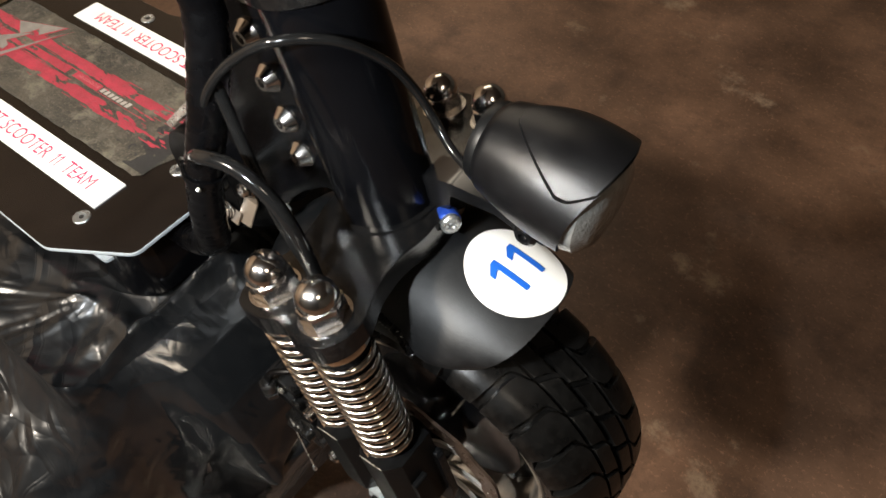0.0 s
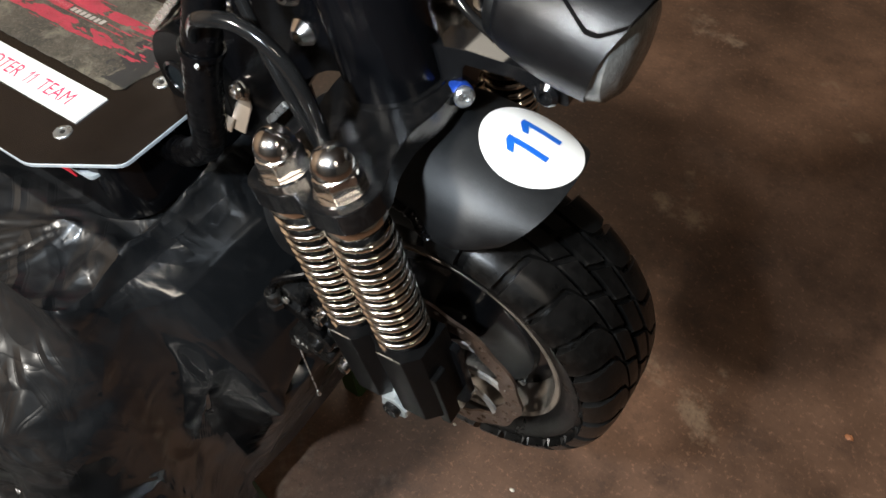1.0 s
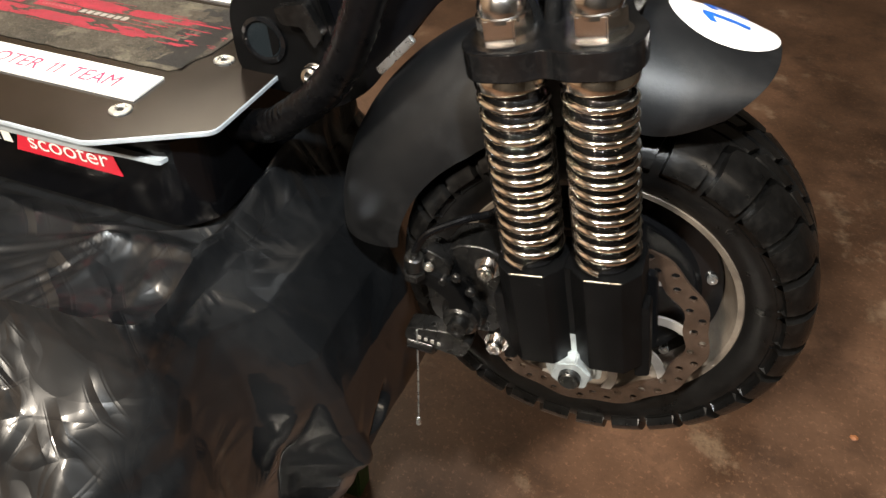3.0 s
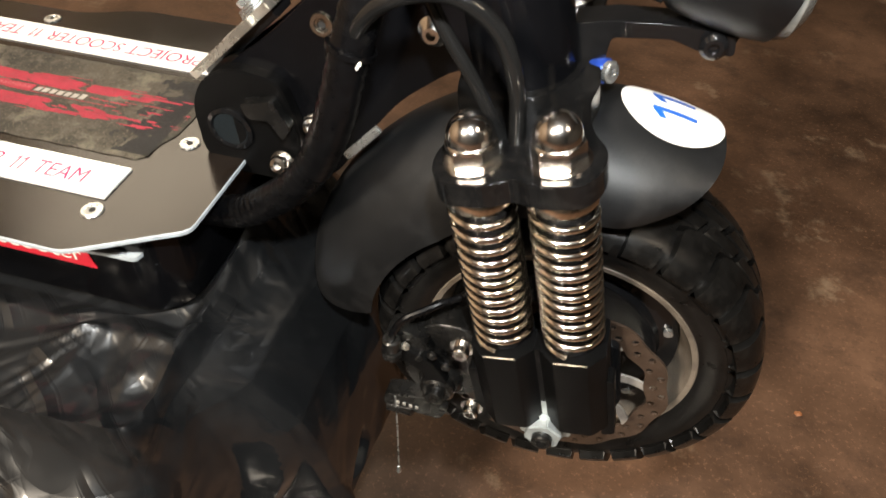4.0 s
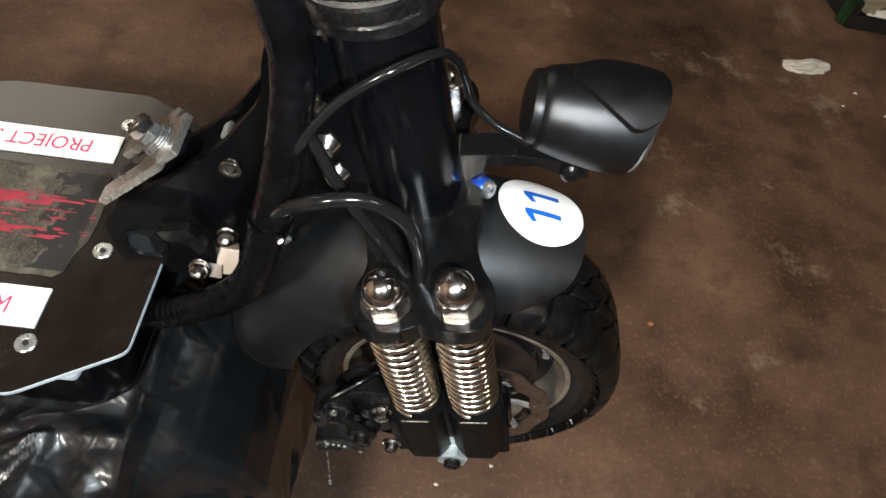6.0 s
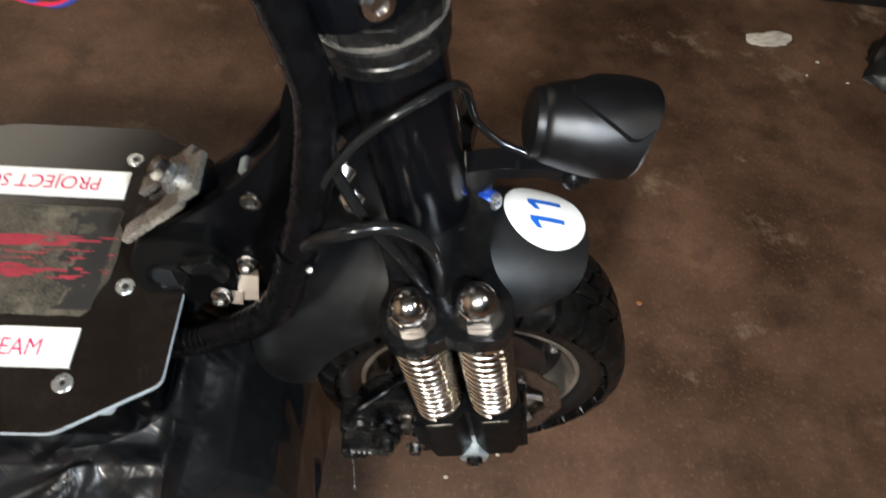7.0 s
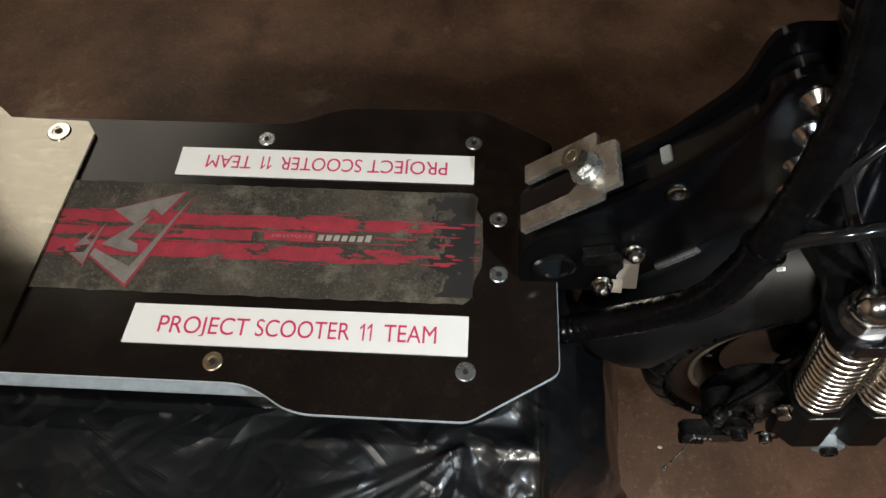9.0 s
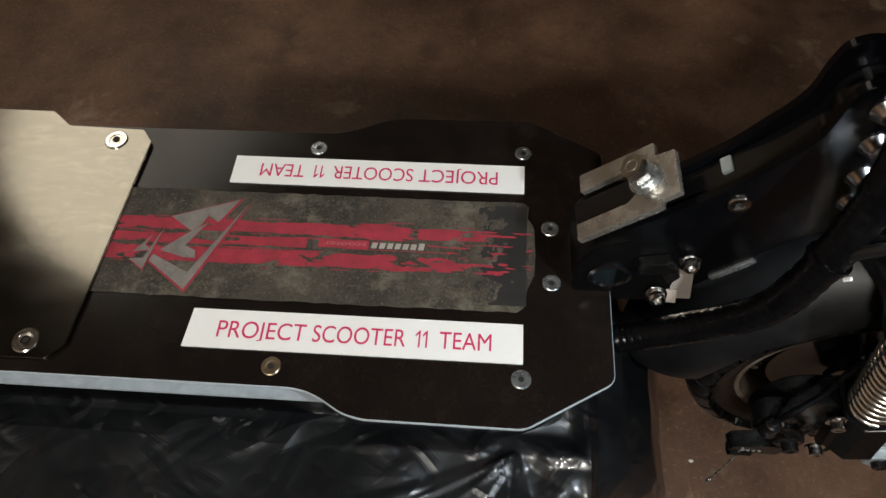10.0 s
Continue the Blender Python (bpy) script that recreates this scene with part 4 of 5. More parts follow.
for k in range(6):
    a = 2 * math.pi * k / 6 + 0.35
    part("hub_screw", bm_lathe([(0.0034, 0.0), (0.0034, 0.003), (0.0014, 0.0032), (0, 0.002)], 14), ZINC, wheel, "", WHEEL @ pose(0.0775 * math.cos(a), 0.0775 * math.sin(a), 0.0165))
part("rim", bm_lathe([(0.0845, 0.006), (0.0848, 0.0120), (0.0862, 0.0180), (0.0892, 0.0250), (0.0915, 0.0325), (0.0932, 0.0368), (0.0968, 0.0378), (0.0985, 0.0355), (0.0975, 0.030), (0.094, 0.0), (0.0975, -0.030), (0.0975, -0.035), (0.0955, -0.0365),
                      (0.0915, -0.0365), (0.087, -0.030), (0.0845, -0.010)], 96, True), RIMM, wheel, "dusty alloy rim", WHEEL)
tyre_prof = [(0.0945, 0.034), (0.099, 0.0385), (0.106, 0.0425), (0.114, 0.0440), (0.122, 0.0430), (0.128, 0.0395), (0.1315, 0.033), (0.1335, 0.022), (0.1345, 0.010), (0.1347, 0.0)]
tyre_prof = tyre_prof + [(r, -z) for r, z in tyre_prof[-2::-1]]
tyre = part("tyre", bm_lathe(tyre_prof, 128), RUBBER, wheel, "chunky black off-road tyre", WHEEL)


def tread_r(z):
    z = abs(z)
    for (r1, z1), (r0, z0) in zip(tyre_prof[3:9], tyre_prof[4:10]):
        if z0 <= z <= z1:
            return r0 + (r1 - r0) * (z - z0) / (z1 - z0)
    return 0.1347


def lug(outline_fn, z0, z1, h, n=8, ang=6):
    """A tread block between z0 and z1 that follows the tyre; outline_fn gives its start and end angle at z."""
    bm = bmesh.new()
    low_v, top_v = [], []
    for i in range(n + 1):
        z = z0 + (z1 - z0) * (1 - (1 - i / n) ** 1.8)
        a, b = outline_fn(z)
        inset = 0.0012 if i in (0, n) else 0
        r = tread_r(z)
        lean = (tread_r(z + 0.0004) - tread_r(z - 0.0004)) / 0.0008
        nr, nz = 1 / math.hypot(1, lean), -lean / math.hypot(1, lean)
        lo, hi = [], []
        for k in range(ang + 1):
            t = a + (b - a) * k / ang
            ti = a + (b - a) * (0.03 + 0.94 * k / ang)
            zi = z + nz * h + (inset if i == 0 else 0)
            lo.append(bm.verts.new(((r - 0.001 * nr) * math.cos(t), (r - 0.001 * nr) * math.sin(t), z - 0.001 * nz)))
            hi.append(bm.verts.new(((r + h * nr) * math.cos(ti), (r + h * nr) * math.sin(ti), zi)))
        low_v.append(lo)
        top_v.append(hi)
    for i in range(n):
        for k in range(ang):
            bm.faces.new((top_v[i][k], top_v[i][k + 1], top_v[i + 1][k + 1], top_v[i + 1][k]))
        bm.faces.new((low_v[i][0], top_v[i][0], top_v[i + 1][0], low_v[i + 1][0]))
        bm.faces.new((low_v[i][-1], low_v[i + 1][-1], top_v[i + 1][-1], top_v[i][-1]))
    for k in range(ang):
        bm.faces.new((low_v[0][k], low_v[0][k + 1], top_v[0][k + 1], top_v[0][k]))
        bm.faces.new((low_v[-1][k], top_v[-1][k], top_v[-1][k + 1], low_v[-1][k + 1]))
    return bm


LUGS = 28
PITCH = 2 * math.pi / LUGS


def block(start, slant, share):
    """Start and end angle of a tread block at a distance z from the tyre's middle."""
    return lambda z: (PITCH * (start + slant * z / 0.03), PITCH * (start + slant * z / 0.03 + share))


def bent(z):
    """The shoulder block: its edges turn forward towards the middle."""
    step = max(0.0, (0.0215 - z) / 0.005) * 0.30
    share = 0.88 - 0.10 * max(0.0, (z - 0.030) / 0.014)
    return PITCH * (0.10 + 0.22 * z / 0.03 - step), PITCH * (0.10 + share + 0.22 * z / 0.03 - step)


# middle block, and a long shoulder block that reaches down to the sidewall
kinds = [lug(block(0.50, 0.60, 0.88), 0.0012, 0.0136, 0.0052, 4, 6), lug(bent, 0.0154, 0.0438, 0.0056, 18, 6)]
meshes = []
for bm in kinds:
    bmesh.ops.recalc_face_normals(bm, faces=bm.faces)
    me = bpy.data.meshes.new("tread_block")
    for f in bm.faces:
        f.smooth = True
    bm.to_mesh(me)
    bm.free()
    me.set_sharp_from_angle(angle=radians(40))
    me.materials.append(RUBBER)
    meshes.append(me)
for me in meshes:
    for side in (0, 1):
        for k in range(LUGS):
            ob = new("tread_block", me)
            ob.parent = wheel
            ob.matrix_basis = WHEEL @ pose(0, 0, 0, 180 * side, 0, 0) @ pose(0, 0, 0, 0, 0, math.degrees(PITCH * (k + 0.5 * side)))

# brake disc: wavy edge, drilled holes, cut-away arms
def ring_path(fn, n):
    return [(fn(2 * math.pi * k / n) * math.cos(2 * math.pi * k / n), fn(2 * math.pi * k / n) * math.sin(2 * math.pi * k / n)) for k in range(n)]


holes = [ring_path(lambda a: 0.0640 + 0.0018 * math.cos(12 * a), 120)]
for k in range(48):
    a = 2 * math.pi * k / 48
    holes.append(ngon(12, 0.0026, 0, (0.0746 if k % 2 else 0.0690) * math.cos(a), (0.0746 if k % 2 else 0.0690) * math.sin(a)))
part("brake_disc", bm_plate(ring_path(lambda a: 0.0788 + 0.0014 * math.cos(12 * a), 160), holes, 0.0022), DISCM, wheel, "rusty drilled brake disc", WHEEL @ pose(0, 0, 0.0590))
for k in range(9):
    arm = spline([(0.020, 0.006, 0), (0.034, 0.014, 0), (0.052, 0.014, 0), (0.0670, 0.006, 0)], 5)
    arm2 = spline([(0.0660, -0.001, 0), (0.052, 0.0075, 0), (0.034, 0.007, 0), (0.020, -0.003, 0)], 5)
    part("disc_arm", bm_prism([(p.x, p.y) for p in arm + arm2], 0.0020), ALLOY, wheel, "", WHEEL @ pose(0, 0, 0.0591, 0, 0, 40 * k + 10))
part("disc_carrier", bm_lathe([(0, 0.030), (0.024, 0.030), (0.024, 0.0588), (0.012, 0.0640), (0, 0.0640)], 36), GLOSS, wheel, "", WHEEL)

# brake caliper with its cable
cal = part("brake_caliper", joined((bm_prism(rounded([(-0.020, -0.034), (0.020, -0.034), (0.031, -0.012), (0.031, 0.030), (0.012, 0.040), (-0.010, 0.036), (-0.024, 0.012), (-0.026, -0.014)], 0.010, 5), 0.024, 0.004, 3), pose(0.220, -0.064, 0.626, 90, 0, 0)),
                                    (bm_prism(rounded([(-0.014, -0.010), (0.012, -0.012), (0.016, 0.008), (0.002, 0.016), (-0.012, 0.012)], 0.006, 5), 0.016, 0.003, 3), pose(0.197, -0.082, 0.646, 90, 0, 0)),
                                    (bm_lathe([(0.0150, 0), (0.0150, 0.006), (0.0130, 0.009), (0.0118, 0.009), (0.0118, 0.014), (0.0095, 0.016), (0.0065, 0.016), (0.006, 0.022), (0.003, 0.0225), (0, 0.020)], 36), pose(0.221, -0.086, 0.610, 90, 0, 0)),
                                    (bm_prism(rounded([(-0.042, -0.009), (0.000, -0.012), (0.006, 0.004), (-0.010, 0.010), (-0.040, 0.004)], 0.004, 4), 0.014, 0.003, 3), pose(0.224, -0.086, 0.586, 90, 0, 0)),
                                    (bm_lathe([(0.0060, 0), (0.0060, 0.018), (0.004, 0.020), (0, 0.020)], 20), pose(0.185, -0.096, 0.574, 0, 90, 0))), DUSTY, scooter, "dusty black mechanical brake caliper")
for sx, sz in ((0.2355, 0.6620), (0.2455, 0.6000)):
    part("bolt", joined((bm_lathe([(0.0078, 0), (0.0078, 0.0016), (0, 0.0016)], 24), pose(0, 0, 0)), (bm_lathe([(0.0052, 0.0016), (0.0052, 0.0075), (0.0045, 0.0082), (0.0026, 0.0082), (0.0024, 0.004), (0, 0.004)], 24), pose(0, 0, 0))),
         CHROME, cal, "", pose(sx, -0.0985, sz) @ OUT)
part("barrel", joined((bm_lathe([(0.0056, 0.007), (0.0060, 0.0085), (0.0060, 0.0165), (0.0050, 0.0175), (0.0030, 0.0175), (0.0030, 0.0205), (0, 0.0205)], 20), pose(0, 0, 0)), (bm_prism(ngon(6, 0.0072), 0.0060, 0.0006), pose(0, 0, 0))), DUSTY, cal, "", pose(0.1910, -0.1030, 0.6420))
part("caliper_arm", bm_prism(rounded([(0.184, 0.643), (0.200, 0.646), (0.216, 0.640), (0.228, 0.622), (0.222, 0.606), (0.214, 0.612), (0.212, 0.626), (0.200, 0.634), (0.184, 0.633)], 0.004), 0.007, 0.0012), BLACKM, cal, "", pose(0, -0.0935, 0, 90, 0, 0))
for k in range(5):
    part("cable_clamp", bm_lathe([(0.0032, 0), (0.0032, 0.002), (0.0022, 0.0028), (0, 0.0028)], 14), STEEL if k == 1 else DUSTY, cal, "", pose(0.190 + 0.009 * k, -0.100 + 0.001 * (k % 3), 0.660 - 0.006 * (k % 3) - 0.004 * k) @ OUT)
for k in range(4):
    part("print_bar", bm_box(0.0022, 0.0006, 0.0030 - 0.0008 * (k % 2)), ALLOY, cal, "", pose(0.1935 + 0.0046 * k, -0.1003, 0.5835 - 0.0004 * k))
part("brake_cable", bm_tube(spline([(0.2360, -0.079, 0.800), (0.243, -0.072, 0.74), (0.235, -0.075, 0.69), (0.216, -0.090, 0.684), (0.198, -0.100, 0.676), (0.191, -0.103, 0.661)], 8), 0.0024, 10), TAPE, cal, "thin black brake cable")
part("brake_wire", bm_tube(spline([(0.1915, -0.1, 0.590), (0.1930, -0.101, 0.550), (0.1935, -0.101, 0.491)], 8), 0.0007, 8), ZINC, cal, "loose end of the brake wire")
part("wire_tip", bm_lathe([(0, 0), (0.0018, 0.001), (0.0018, 0.008), (0, 0.0118)], 12), ZINC, cal, "", pose(0.1935, -0.101, 0.483))

# mudguard: a shell about the wheel's axis
GUARD_R, GUARD_W = 0.1829, 0.0550


def guard_point(a, u, off=0.0):
    """a: degrees forward of the top; u: -1 to 1 across."""
    back = max(0.0, (-a - 60) / 34)
    w = GUARD_W * (1 - 0.46 * max(0, (a - 6) / 20) ** 2) * (1 - 0.15 * back ** 3)
    phi = u * math.radians(99)
    y = w * math.sin(phi)
    depth = (0.041 + 0.012 * min(1, max(0, (-a - 5) / 40))) * (1 - math.cos(phi))
    depth = min(depth, 0.060) * (1 - 0.95 * max(0, (a - 4) / 22) ** 2)
    r = GUARD_R + 0.010 * max(0, -a / 90) + off - depth
    t = radians(a)
    return Vector((0.2900 + r * math.sin(t), y, 0.6055 + r * math.cos(t)))


def guard():
    bm = bmesh.new()
    rows = []
    na, nu = 70, 36
    for i in range(na + 1):
        rows.append([])
        for k in range(nu + 1):
            u = -1 + 2 * k / nu
            end = 22.3 - 3.9 * abs(u) ** 2.5
            start = -94 + 6 * abs(u) ** 2
            rows[-1].append(bm.verts.new(guard_point(start + (end - start) * i / na, u)))
    for i in range(na):
        for k in range(nu):
            bm.faces.new((rows[i][k], rows[i][k + 1], rows[i + 1][k + 1], rows[i + 1][k]))
    bmesh.ops.recalc_face_normals(bm, faces=bm.faces)
    bmesh.ops.solidify(bm, geom=bm.faces[:], thickness=0.003)
    return bm


mudguard = part("mudguard", guard(), GUARD, scooter, "matt black plastic mudguard", angle=50)


def on_guard(pts, off):
    """Flat drawing (along, across) in metres about the sticker's centre, laid on the guard."""
    out = []
    for s, y in pts:
        a = 12.0 + math.degrees(s / GUARD_R)
        best = 0.0
        lo, hi = -1.0, 1.0
        for _ in range(30):
            best = (lo + hi) / 2
            if guard_point(a, best).y < y:
                lo = best
            else:
                hi = best
        out.append(guard_point(a, best, off))
    return out


def sticker():
    bm = bmesh.new()
    rings = [[bm.verts.new(on_guard([(0, 0.0100)], 0.0006)[0])]]
    for j in range(1, 9):
        rings.append([bm.verts.new(p) for p in on_guard([(0.0320 * j / 8 * math.cos(2 * math.pi * k / 48), 0.0100 + 0.0320 * j / 8 * math.sin(2 * math.pi * k / 48)) for k in range(48)], 0.0006)])
    for a, b in zip(rings, rings[1:]):
        for k in range(48):
            q = list(dict.fromkeys([a[k % len(a)], a[(k + 1) % len(a)], b[(k + 1) % 48], b[k]]))
            bm.faces.new(q)
    return bm


part("number_sticker", sticker(), PAPER, mudguard, "round white sticker with a blue number", angle=60)
for y0 in (-0.0070, 0.0105):
    bm = bmesh.new()
    for quad in ([(-0.0135, 0.0070), (0.0130, 0.0070), (0.0130, 0.0112), (-0.0135, 0.0112)], [(-0.0135, 0.0071), (-0.0088, 0.0005), (-0.0048, 0.0005), (-0.0080, 0.0071)]):
        grid = [[bm.verts.new(on_guard([(quad[0][0] * (1 - u) * (1 - v) + quad[1][0] * u * (1 - v) + quad[2][0] * u * v + quad[3][0] * (1 - u) * v,
                                         y0 + quad[0][1] * (1 - u) * (1 - v) + quad[1][1] * u * (1 - v) + quad[2][1] * u * v + quad[3][1] * (1 - u) * v)], 0.0012)[0])
                 for u in (k / 8 for k in range(9))] for v in (0, 0.5, 1)]
        for a, b in zip(grid, grid[1:]):
            for k in range(8):
                bm.faces.new((a[k], a[k + 1], b[k + 1], b[k]))
    part("digit", bm, BLUE_INK, mudguard, "blue digit one", angle=60)

# ragged tape along the joint of the fork crown and the mudguard
joint_rng = random.Random(5)
for path in ([(-16, -0.62), (-13, -0.44), (-10, -0.28), (-6.5, -0.12), (-7.5, 0.08), (-11, 0.30)], [(-13, -0.62), (-9.5, -0.72), (-5, -0.77), (-1.5, -0.80), (1.0, -0.90), (2.5, -1.0)]):
    line = spline([tuple(guard_point(a, u, 0.0006)) for a, u in path], 9)
    part("joint_tape", bm_tube(line, 0.0030, 8, lambda k: 0.8 + 0.5 * joint_rng.random()), TAPE, mudguard, "ragged black tape along the edge", angle=80)

# headlamp and bracket
LAMP = pose(0.3055, 0.016, 0.8665, 0, 2, 0)


def lamp_point(t, a, lift=0.0):
    """A point on the lamp's shell: t from back to front, a round it."""
    up = math.sin(a)
    r = 0.0240 + 0.0078 * math.sin(min(1, t * 1.15) * math.pi / 2) + 0.0012 * t
    length = 0.059 + 0.012 * max(0, up) ** 1.5 - 0.006 * max(0, -up)
    r *= 1 - 0.15 * max(0, up) * t ** 3
    r -= 0.0022 * max(0, 0.06 - t) / 0.06
    return Vector((t * length, (r + lift) * math.cos(a), (r + lift) * math.sin(a)))


def lamp_hood():
    """The raised shield on top of the lamp, pointed at its back."""
    bm = bmesh.new()
    rows = []
    for i in range(31):
        t = 0.20 + 0.795 * i / 30
        wide = radians(66) * min(1, (t - 0.185) / 0.60) ** 0.62
        if t > 0.86:
            wide *= 1 - 0.25 * ((t - 0.86) / 0.135) ** 1.5
        row = []
        for k in range(25):
            f = -1 + 2 * k / 24
            lift = 0.0026 if abs(f) < 0.9 and 0 < i else -0.0004
            row.append(bm.verts.new(lamp_point(t, math.pi / 2 + f * wide, lift)))
        rows.append(row)
    for a, b in zip(rows, rows[1:]):
        for k in range(24):
            bm.faces.new((a[k], a[k + 1], b[k + 1], b[k]))
    front = [bm.verts.new(v.co + Vector((-0.001, 0, 0)) - Vector((0, v.co.y, v.co.z)) * 0.10) for v in rows[-1]]
    for k in range(24):
        bm.faces.new((rows[-1][k], rows[-1][k + 1], front[k + 1], front[k]))
    return bm


def lamp_body():
    bm = bmesh.new()
    rows = []
    nl, na = 40, 72
    for i in range(nl + 1):
        t = i / nl
        row = []
        for k in range(na):
            a = 2 * math.pi * k / na
            row.append(bm.verts.new(lamp_point(t, a)))
        rows.append(row)
    for a, b in zip(rows, rows[1:]):
        for k in range(na):
            bm.faces.new((a[k], a[(k + 1) % na], b[(k + 1) % na], b[k]))
    bm.faces.new(rows[0])
    return bm


lamp = part("headlamp", lamp_body(), LAMPM, scooter, "black plastic bicycle style headlamp", LAMP, 45)
part("hood", lamp_hood(), LAMPM, lamp, "raised pointed shield", LAMP, 30)
part("back_cap", bm_lathe([(0.0222, 0.0012), (0.0224, -0.0015), (0.0212, -0.0048), (0.016, -0.0070), (0, -0.0078)], 44), SATIN, lamp, "", LAMP @ pose(0, 0, 0, 0, 90, 0))
part("lens", bm_lathe([(0, 0.0700), (0.012, 0.0695), (0.022, 0.0675), (0.0285, 0.0625), (0.0300, 0.0560), (0.0305, 0.048), (0, 0.046)], 44), LENS, lamp, "clear ribbed lens", LAMP @ pose(0, 0, -0.002, 0, 90, 0))
part("bracket", joined((bm_prism(rounded([(0.262, 0.828), (0.284, 0.8335), (0.318, 0.836), (0.346, 0.834), (0.348, 0.823), (0.330, 0.823), (0.315, 0.8275), (0.284, 0.8235), (0.281, 0.790), (0.270, 0.788)], 0.003), 0.020, 0.001), pose(0, 0.024, 0, 90, 0, 0))), GLOSS, scooter, "black lamp bracket")
part("bracket_bolt", joined((bm_lathe([(0.0072, 0), (0.0072, 0.003), (0.005, 0.005), (0.0028, 0.005), (0.0026, 0.003), (0, 0.003)], 24), pose(0, 0, 0))), GLOSS, scooter, "", pose(0.336, 0.0035, 0.8285) @ OUT)
part("lamp_foot", bm_prism(rounded([(0.316, 0.851), (0.352, 0.849), (0.346, 0.822), (0.330, 0.820)], 0.004), 0.010, 0.001), SATIN, scooter, "", pose(0, 0.019, 0, 90, 0, 0))
part("blue_bolt", joined((bm_lathe([(0, -0.004), (0.0068, -0.004), (0.0072, -0.003), (0.0072, 0.0045), (0.0066, 0.0055), (0, 0.0055)], 28), pose(0, 0, 0))), BLUE_ANOD, scooter, "blue anodised bolt washer", pose(0.2815, 0.004, 0.8035, 0, 75, -35))
part("bolt_tip", joined((bm_lathe([(0.0062, 0), (0.0062, 0.003), (0.0048, 0.0042), (0.0022, 0.0042), (0, 0.002)], 24), pose(0, 0, 0.0055))), ZINC, scooter, "", pose(0.2815, 0.004, 0.8035, 0, 75, -35))


# cables
def tape_wobble(i):
    return 1 + 0.045 * (((i * 0.37) % 1) > 0.5) + 0.03 * noise.noise(Vector((i * 0.21, 0, 0)))


loom = spline([(0.020, -0.056, 0.690), (0.0676, -0.0565, 0.6922), (0.0983, -0.059, 0.7122), (0.1273, -0.0649, 0.743), (0.1491, -0.0725, 0.7847), (0.1625, -0.0681, 0.8336), (0.1724, -0.0553, 0.8803), (0.1748, -0.0410, 0.9315),
               (0.1590, -0.0385, 0.9948), (0.1340, -0.040, 1.10), (0.0985, -0.042, 1.26), (0.072, -0.044, 1.38)], 16)
part("cable_loom", bm_tube(loom, 0.0108, 16, tape_wobble), TAPE, scooter, "cable loom wrapped in black tape", angle=25)
part("cable", bm_tube(spline([(0.160, -0.068, 0.822), (0.170, -0.074, 0.850), (0.190, -0.080, 0.869), (0.214, -0.077, 0.872), (0.235, -0.075, 0.858), (0.246, -0.074, 0.830), (0.249, -0.073, 0.796)], 10), 0.0042, 12), CABLE, scooter, "black cable")
part("cable", bm_tube(spline([(0.178, -0.052, 0.905), (0.190, -0.056, 0.878), (0.205, -0.062, 0.852), (0.225, -0.068, 0.826), (0.244, -0.070, 0.793)], 10), 0.0036, 12), CABLE, scooter, "black cable")
part("cable", bm_tube(spline([(0.172, -0.062, 0.868), (0.182, -0.060, 0.892), (0.200, -0.052, 0.914), (0.225, -0.043, 0.930), (0.243, -0.023, 0.926), (0.254, -0.004, 0.908), (0.260, 0.008, 0.887), (0.267, 0.014, 0.866),
                              (0.282, 0.010, 0.854), (0.305, 0.003, 0.849)], 10), 0.0026, 12), CABLE, scooter, "thin black lamp cable")

tie = part("cable_tie", bm_lathe([(0.0116, -0.0015), (0.0130, -0.0015), (0.0130, 0.0015), (0.0116, 0.0015)], 28, True), TAPE, scooter, "", pose(0.1625, -0.0681, 0.8336, -10, 14, 0))
part("tie_tail", bm_box(0.0018, 0.0024, 0.0050, 0.0004), WIRE_WHITE, tie, "cut white end", pose(0.1705, -0.0800, 0.832, 20, 30, 0))

# ---------------------------------------------------------------- loose wires hanging from the stem
harness = root("wiring_harness", (-0.06, 0.34, 0.8), "loose bundle of coloured wires hanging from the scooter stem", "wires")
part("sheath", bm_tube(spline([(0.075, 0.03, 1.42), (0.03, 0.15, 1.36), (-0.02, 0.28, 1.15), (-0.045, 0.335, 0.92), (-0.058, 0.34, 0.79)], 12), 0.010, 14), TAPE, harness, "black cable sheath")
for off, ma, tail in ((0.000, WIRE_RED, 1), (0.004, WIRE_GREEN, 0), (0.007, WIRE_WHITE, 0), (-0.003, WIRE_BLUE, 1)):
    pts = [(-0.058 - off, 0.34 + off, 0.795), (-0.068 - off, 0.34, 0.765), (-0.088 - off, 0.34 - off, 0.730), (-0.124, 0.34 + off, 0.697 + off)]
    if tail:
        pts += [(-0.154, 0.34, 0.6835 + off * 0.3), (-0.20, 0.345, 0.690 - off), (-0.26, 0.36, 0.712), (-0.34, 0.38, 0.765), (-0.46, 0.36, 0.90), (-0.5, 0.30, 1.1)]
    part("wire", bm_tube(spline(pts, 10), 0.0026, 8), ma, harness)
part("splice", bm_tube(spline([(-0.092, 0.34, 0.727), (-0.108, 0.34, 0.711), (-0.124, 0.34, 0.699)], 5), 0.0065, 10), TAPE, harness)
part("strip", bm_prism(rounded([(-0.285, 0.735), (-0.268, 0.742), (-0.238, 0.700), (-0.232, 0.715), (-0.246, 0.722), (-0.243, 0.730), (-0.226, 0.722), (-0.222, 0.700), (-0.240, 0.688), (-0.252, 0.694)], 0.004), 0.003), WIRE_YELLOW, harness, "curled yellow strip", pose(0, 0.365, 0, 90, 0, 0))

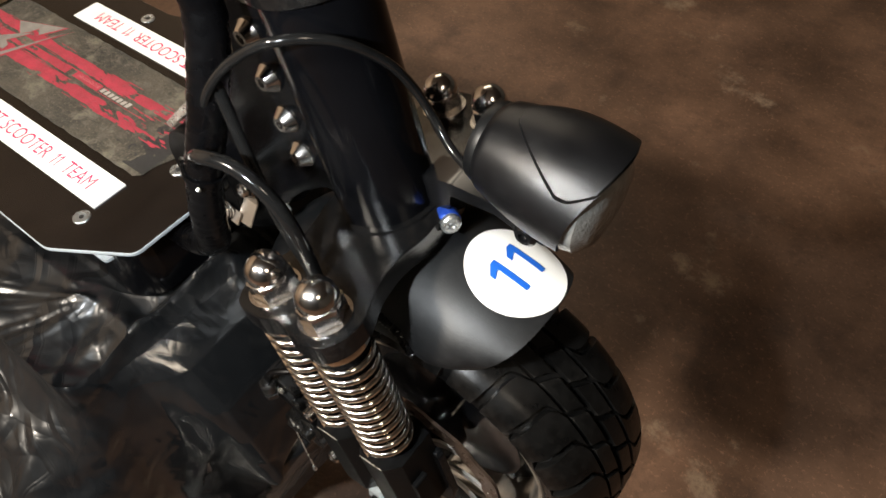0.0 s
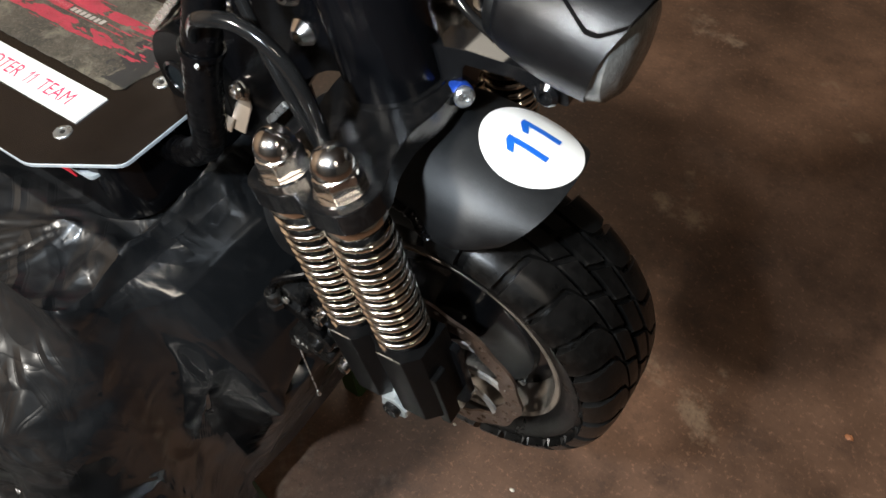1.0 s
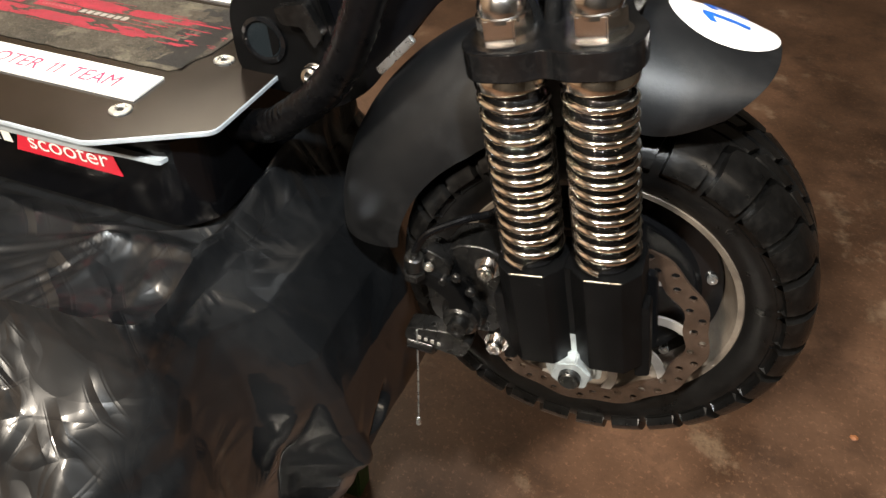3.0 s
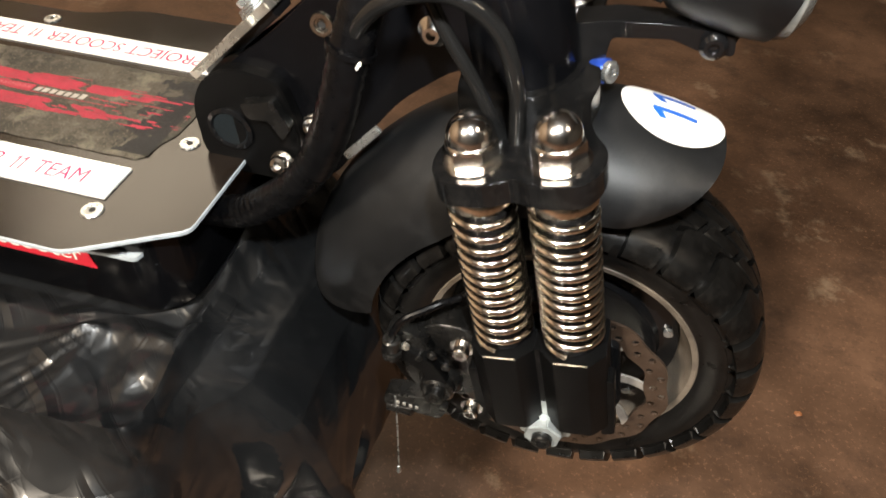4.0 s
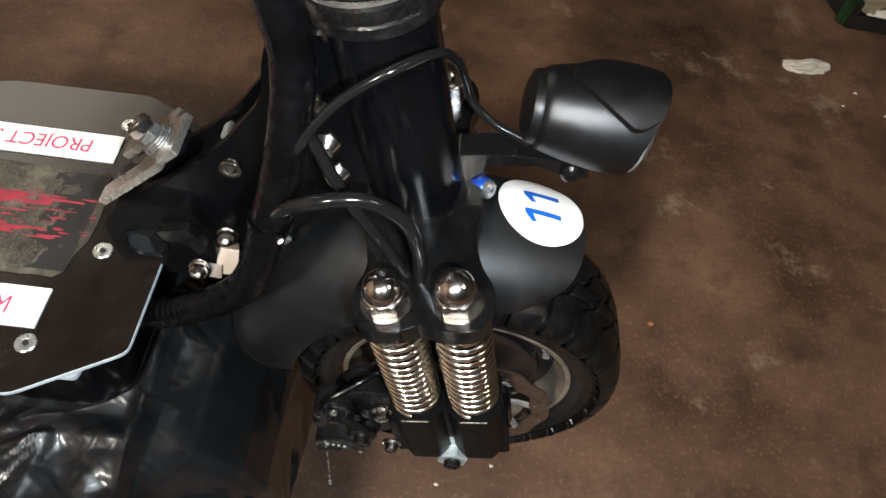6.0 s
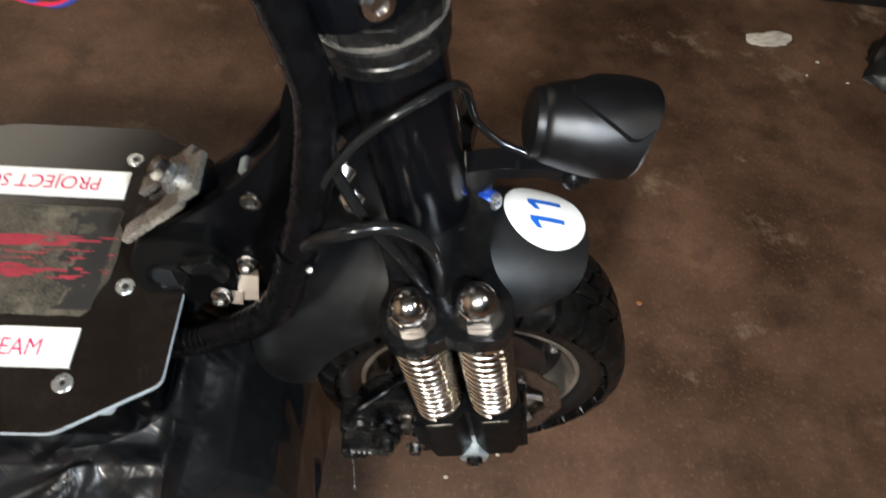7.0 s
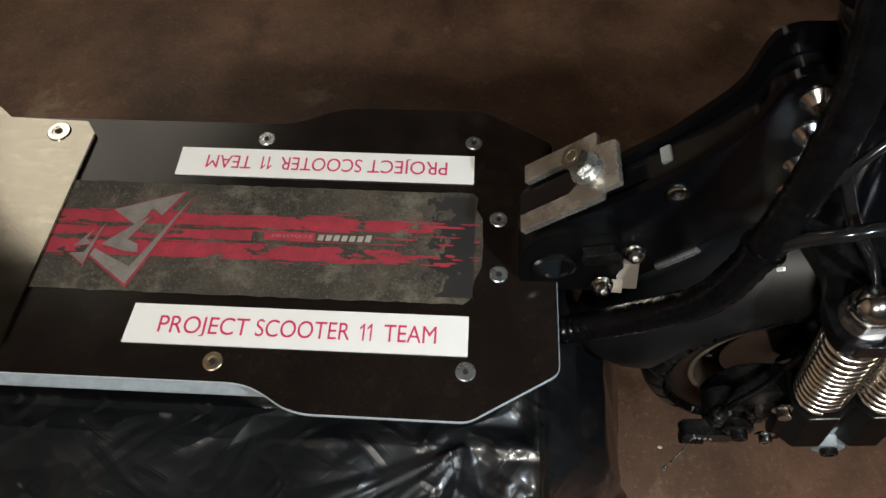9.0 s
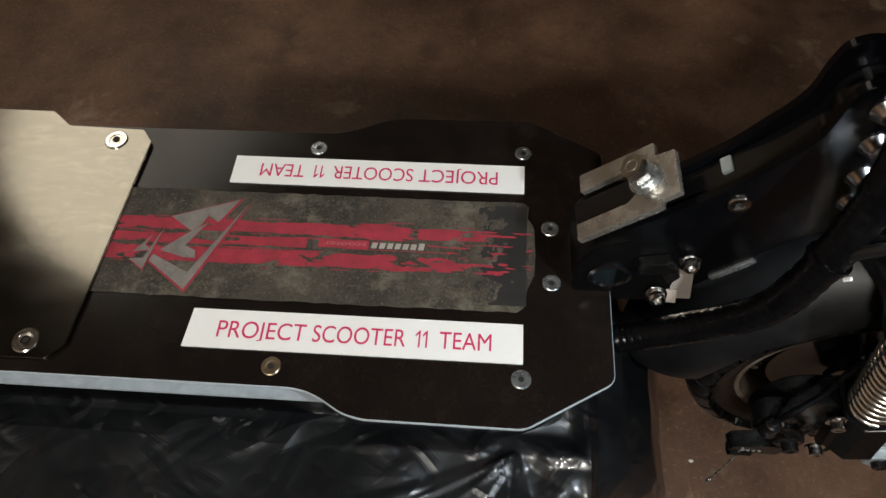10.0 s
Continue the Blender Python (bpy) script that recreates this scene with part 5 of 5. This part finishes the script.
# ---------------------------------------------------------------- things lying on the floor
def lump(sx, sy, sz, seed, rough=0.35, sub=4):
    bm = bmesh.new()
    bmesh.ops.create_icosphere(bm, subdivisions=sub, radius=1)
    for v in bm.verts:
        d = 1 + rough * noise.noise(v.co * 1.7 + Vector((seed, 0, 0))) + rough * 0.5 * noise.noise(v.co * 4.5 + Vector((0, seed, 0)))
        v.co = Vector((v.co.x * d * sx, v.co.y * d * sy, max(-0.05, v.co.z * d) * sz))
    return bm


part("tissue", lump(0.075, 0.024, 0.02, 3.0), TISSUE, None, "crumpled off-white tissue on the concrete floor", pose(1.262, 1.300, 0.001, 0, 0, 8), 30, category="tissue")
for n, (x, y, s) in enumerate(((1.38, 1.22, 0.006), (1.33, 1.16, 0.004), (1.44, 1.14, 0.005), (0.42, 0.10, 0.004), (0.33, 0.06, 0.004), (0.20, 0.10, 0.003), (0.729, 0.417, 0.007))):
    part("crumb", lump(s, s * 0.7, s * 0.6, n, 0.3, 2), TISSUE if n < 6 else ORANGE, None, "small crumb of debris on the floor", pose(x, y, 0.0005), category="debris", group="crumbs on the floor")
crate = root("scrap_crate", (1.62, 1.72, 0), "low dark crate with pale scrap planks, a rusty rod and rags", "crate")
part("body", joined((bm_box(0.44, 0.014, 0.045, 0.003), pose(1.650, 1.510, 0.0225, 0, 0, -4)), (bm_box(0.014, 0.44, 0.07, 0.003), pose(1.405, 1.735, 0.035, 0, 0, 9)), (bm_box(0.42, 0.42, 0.010), pose(1.635, 1.735, 0.006, 0, 0, 2))), BAG, crate, "dark crate")
part("corner_post", bm_box(0.05, 0.035, 0.075, 0.006), DARK_GREEN, crate, "dark green corner", pose(1.437, 1.548, 0.038, 0, 0, 20))
part("plank", bm_box(0.34, 0.062, 0.018, 0.002), WOOD, crate, "", pose(1.618, 1.668, 0.062, 0, -8, 38))
part("plank", bm_box(0.34, 0.070, 0.016, 0.002), WOOD, crate, "", pose(1.575, 1.760, 0.060, 0, -8, 40))
part("rod", bm_tube(spline([(1.480, 1.640, 0.060), (1.515, 1.720, 0.110), (1.560, 1.840, 0.200)], 6), 0.010, 10), ORANGE, crate, "rusty orange rod")
part("rag", lump(0.075, 0.026, 0.038, 9.0), TISSUE, crate, "pale rag", pose(1.560, 1.545, 0.014, 0, 0, -3))
part("rag", lump(0.045, 0.024, 0.034, 4.0), BROWN_RAG, crate, "brown rag", pose(1.640, 1.580, 0.014))
part("rubbish_bag", lump(0.10, 0.12, 0.10, 5.0), BAG, None, "black rubbish bag lying on the concrete floor", pose(1.62, 1.19, 0.004), 40, category="bag")
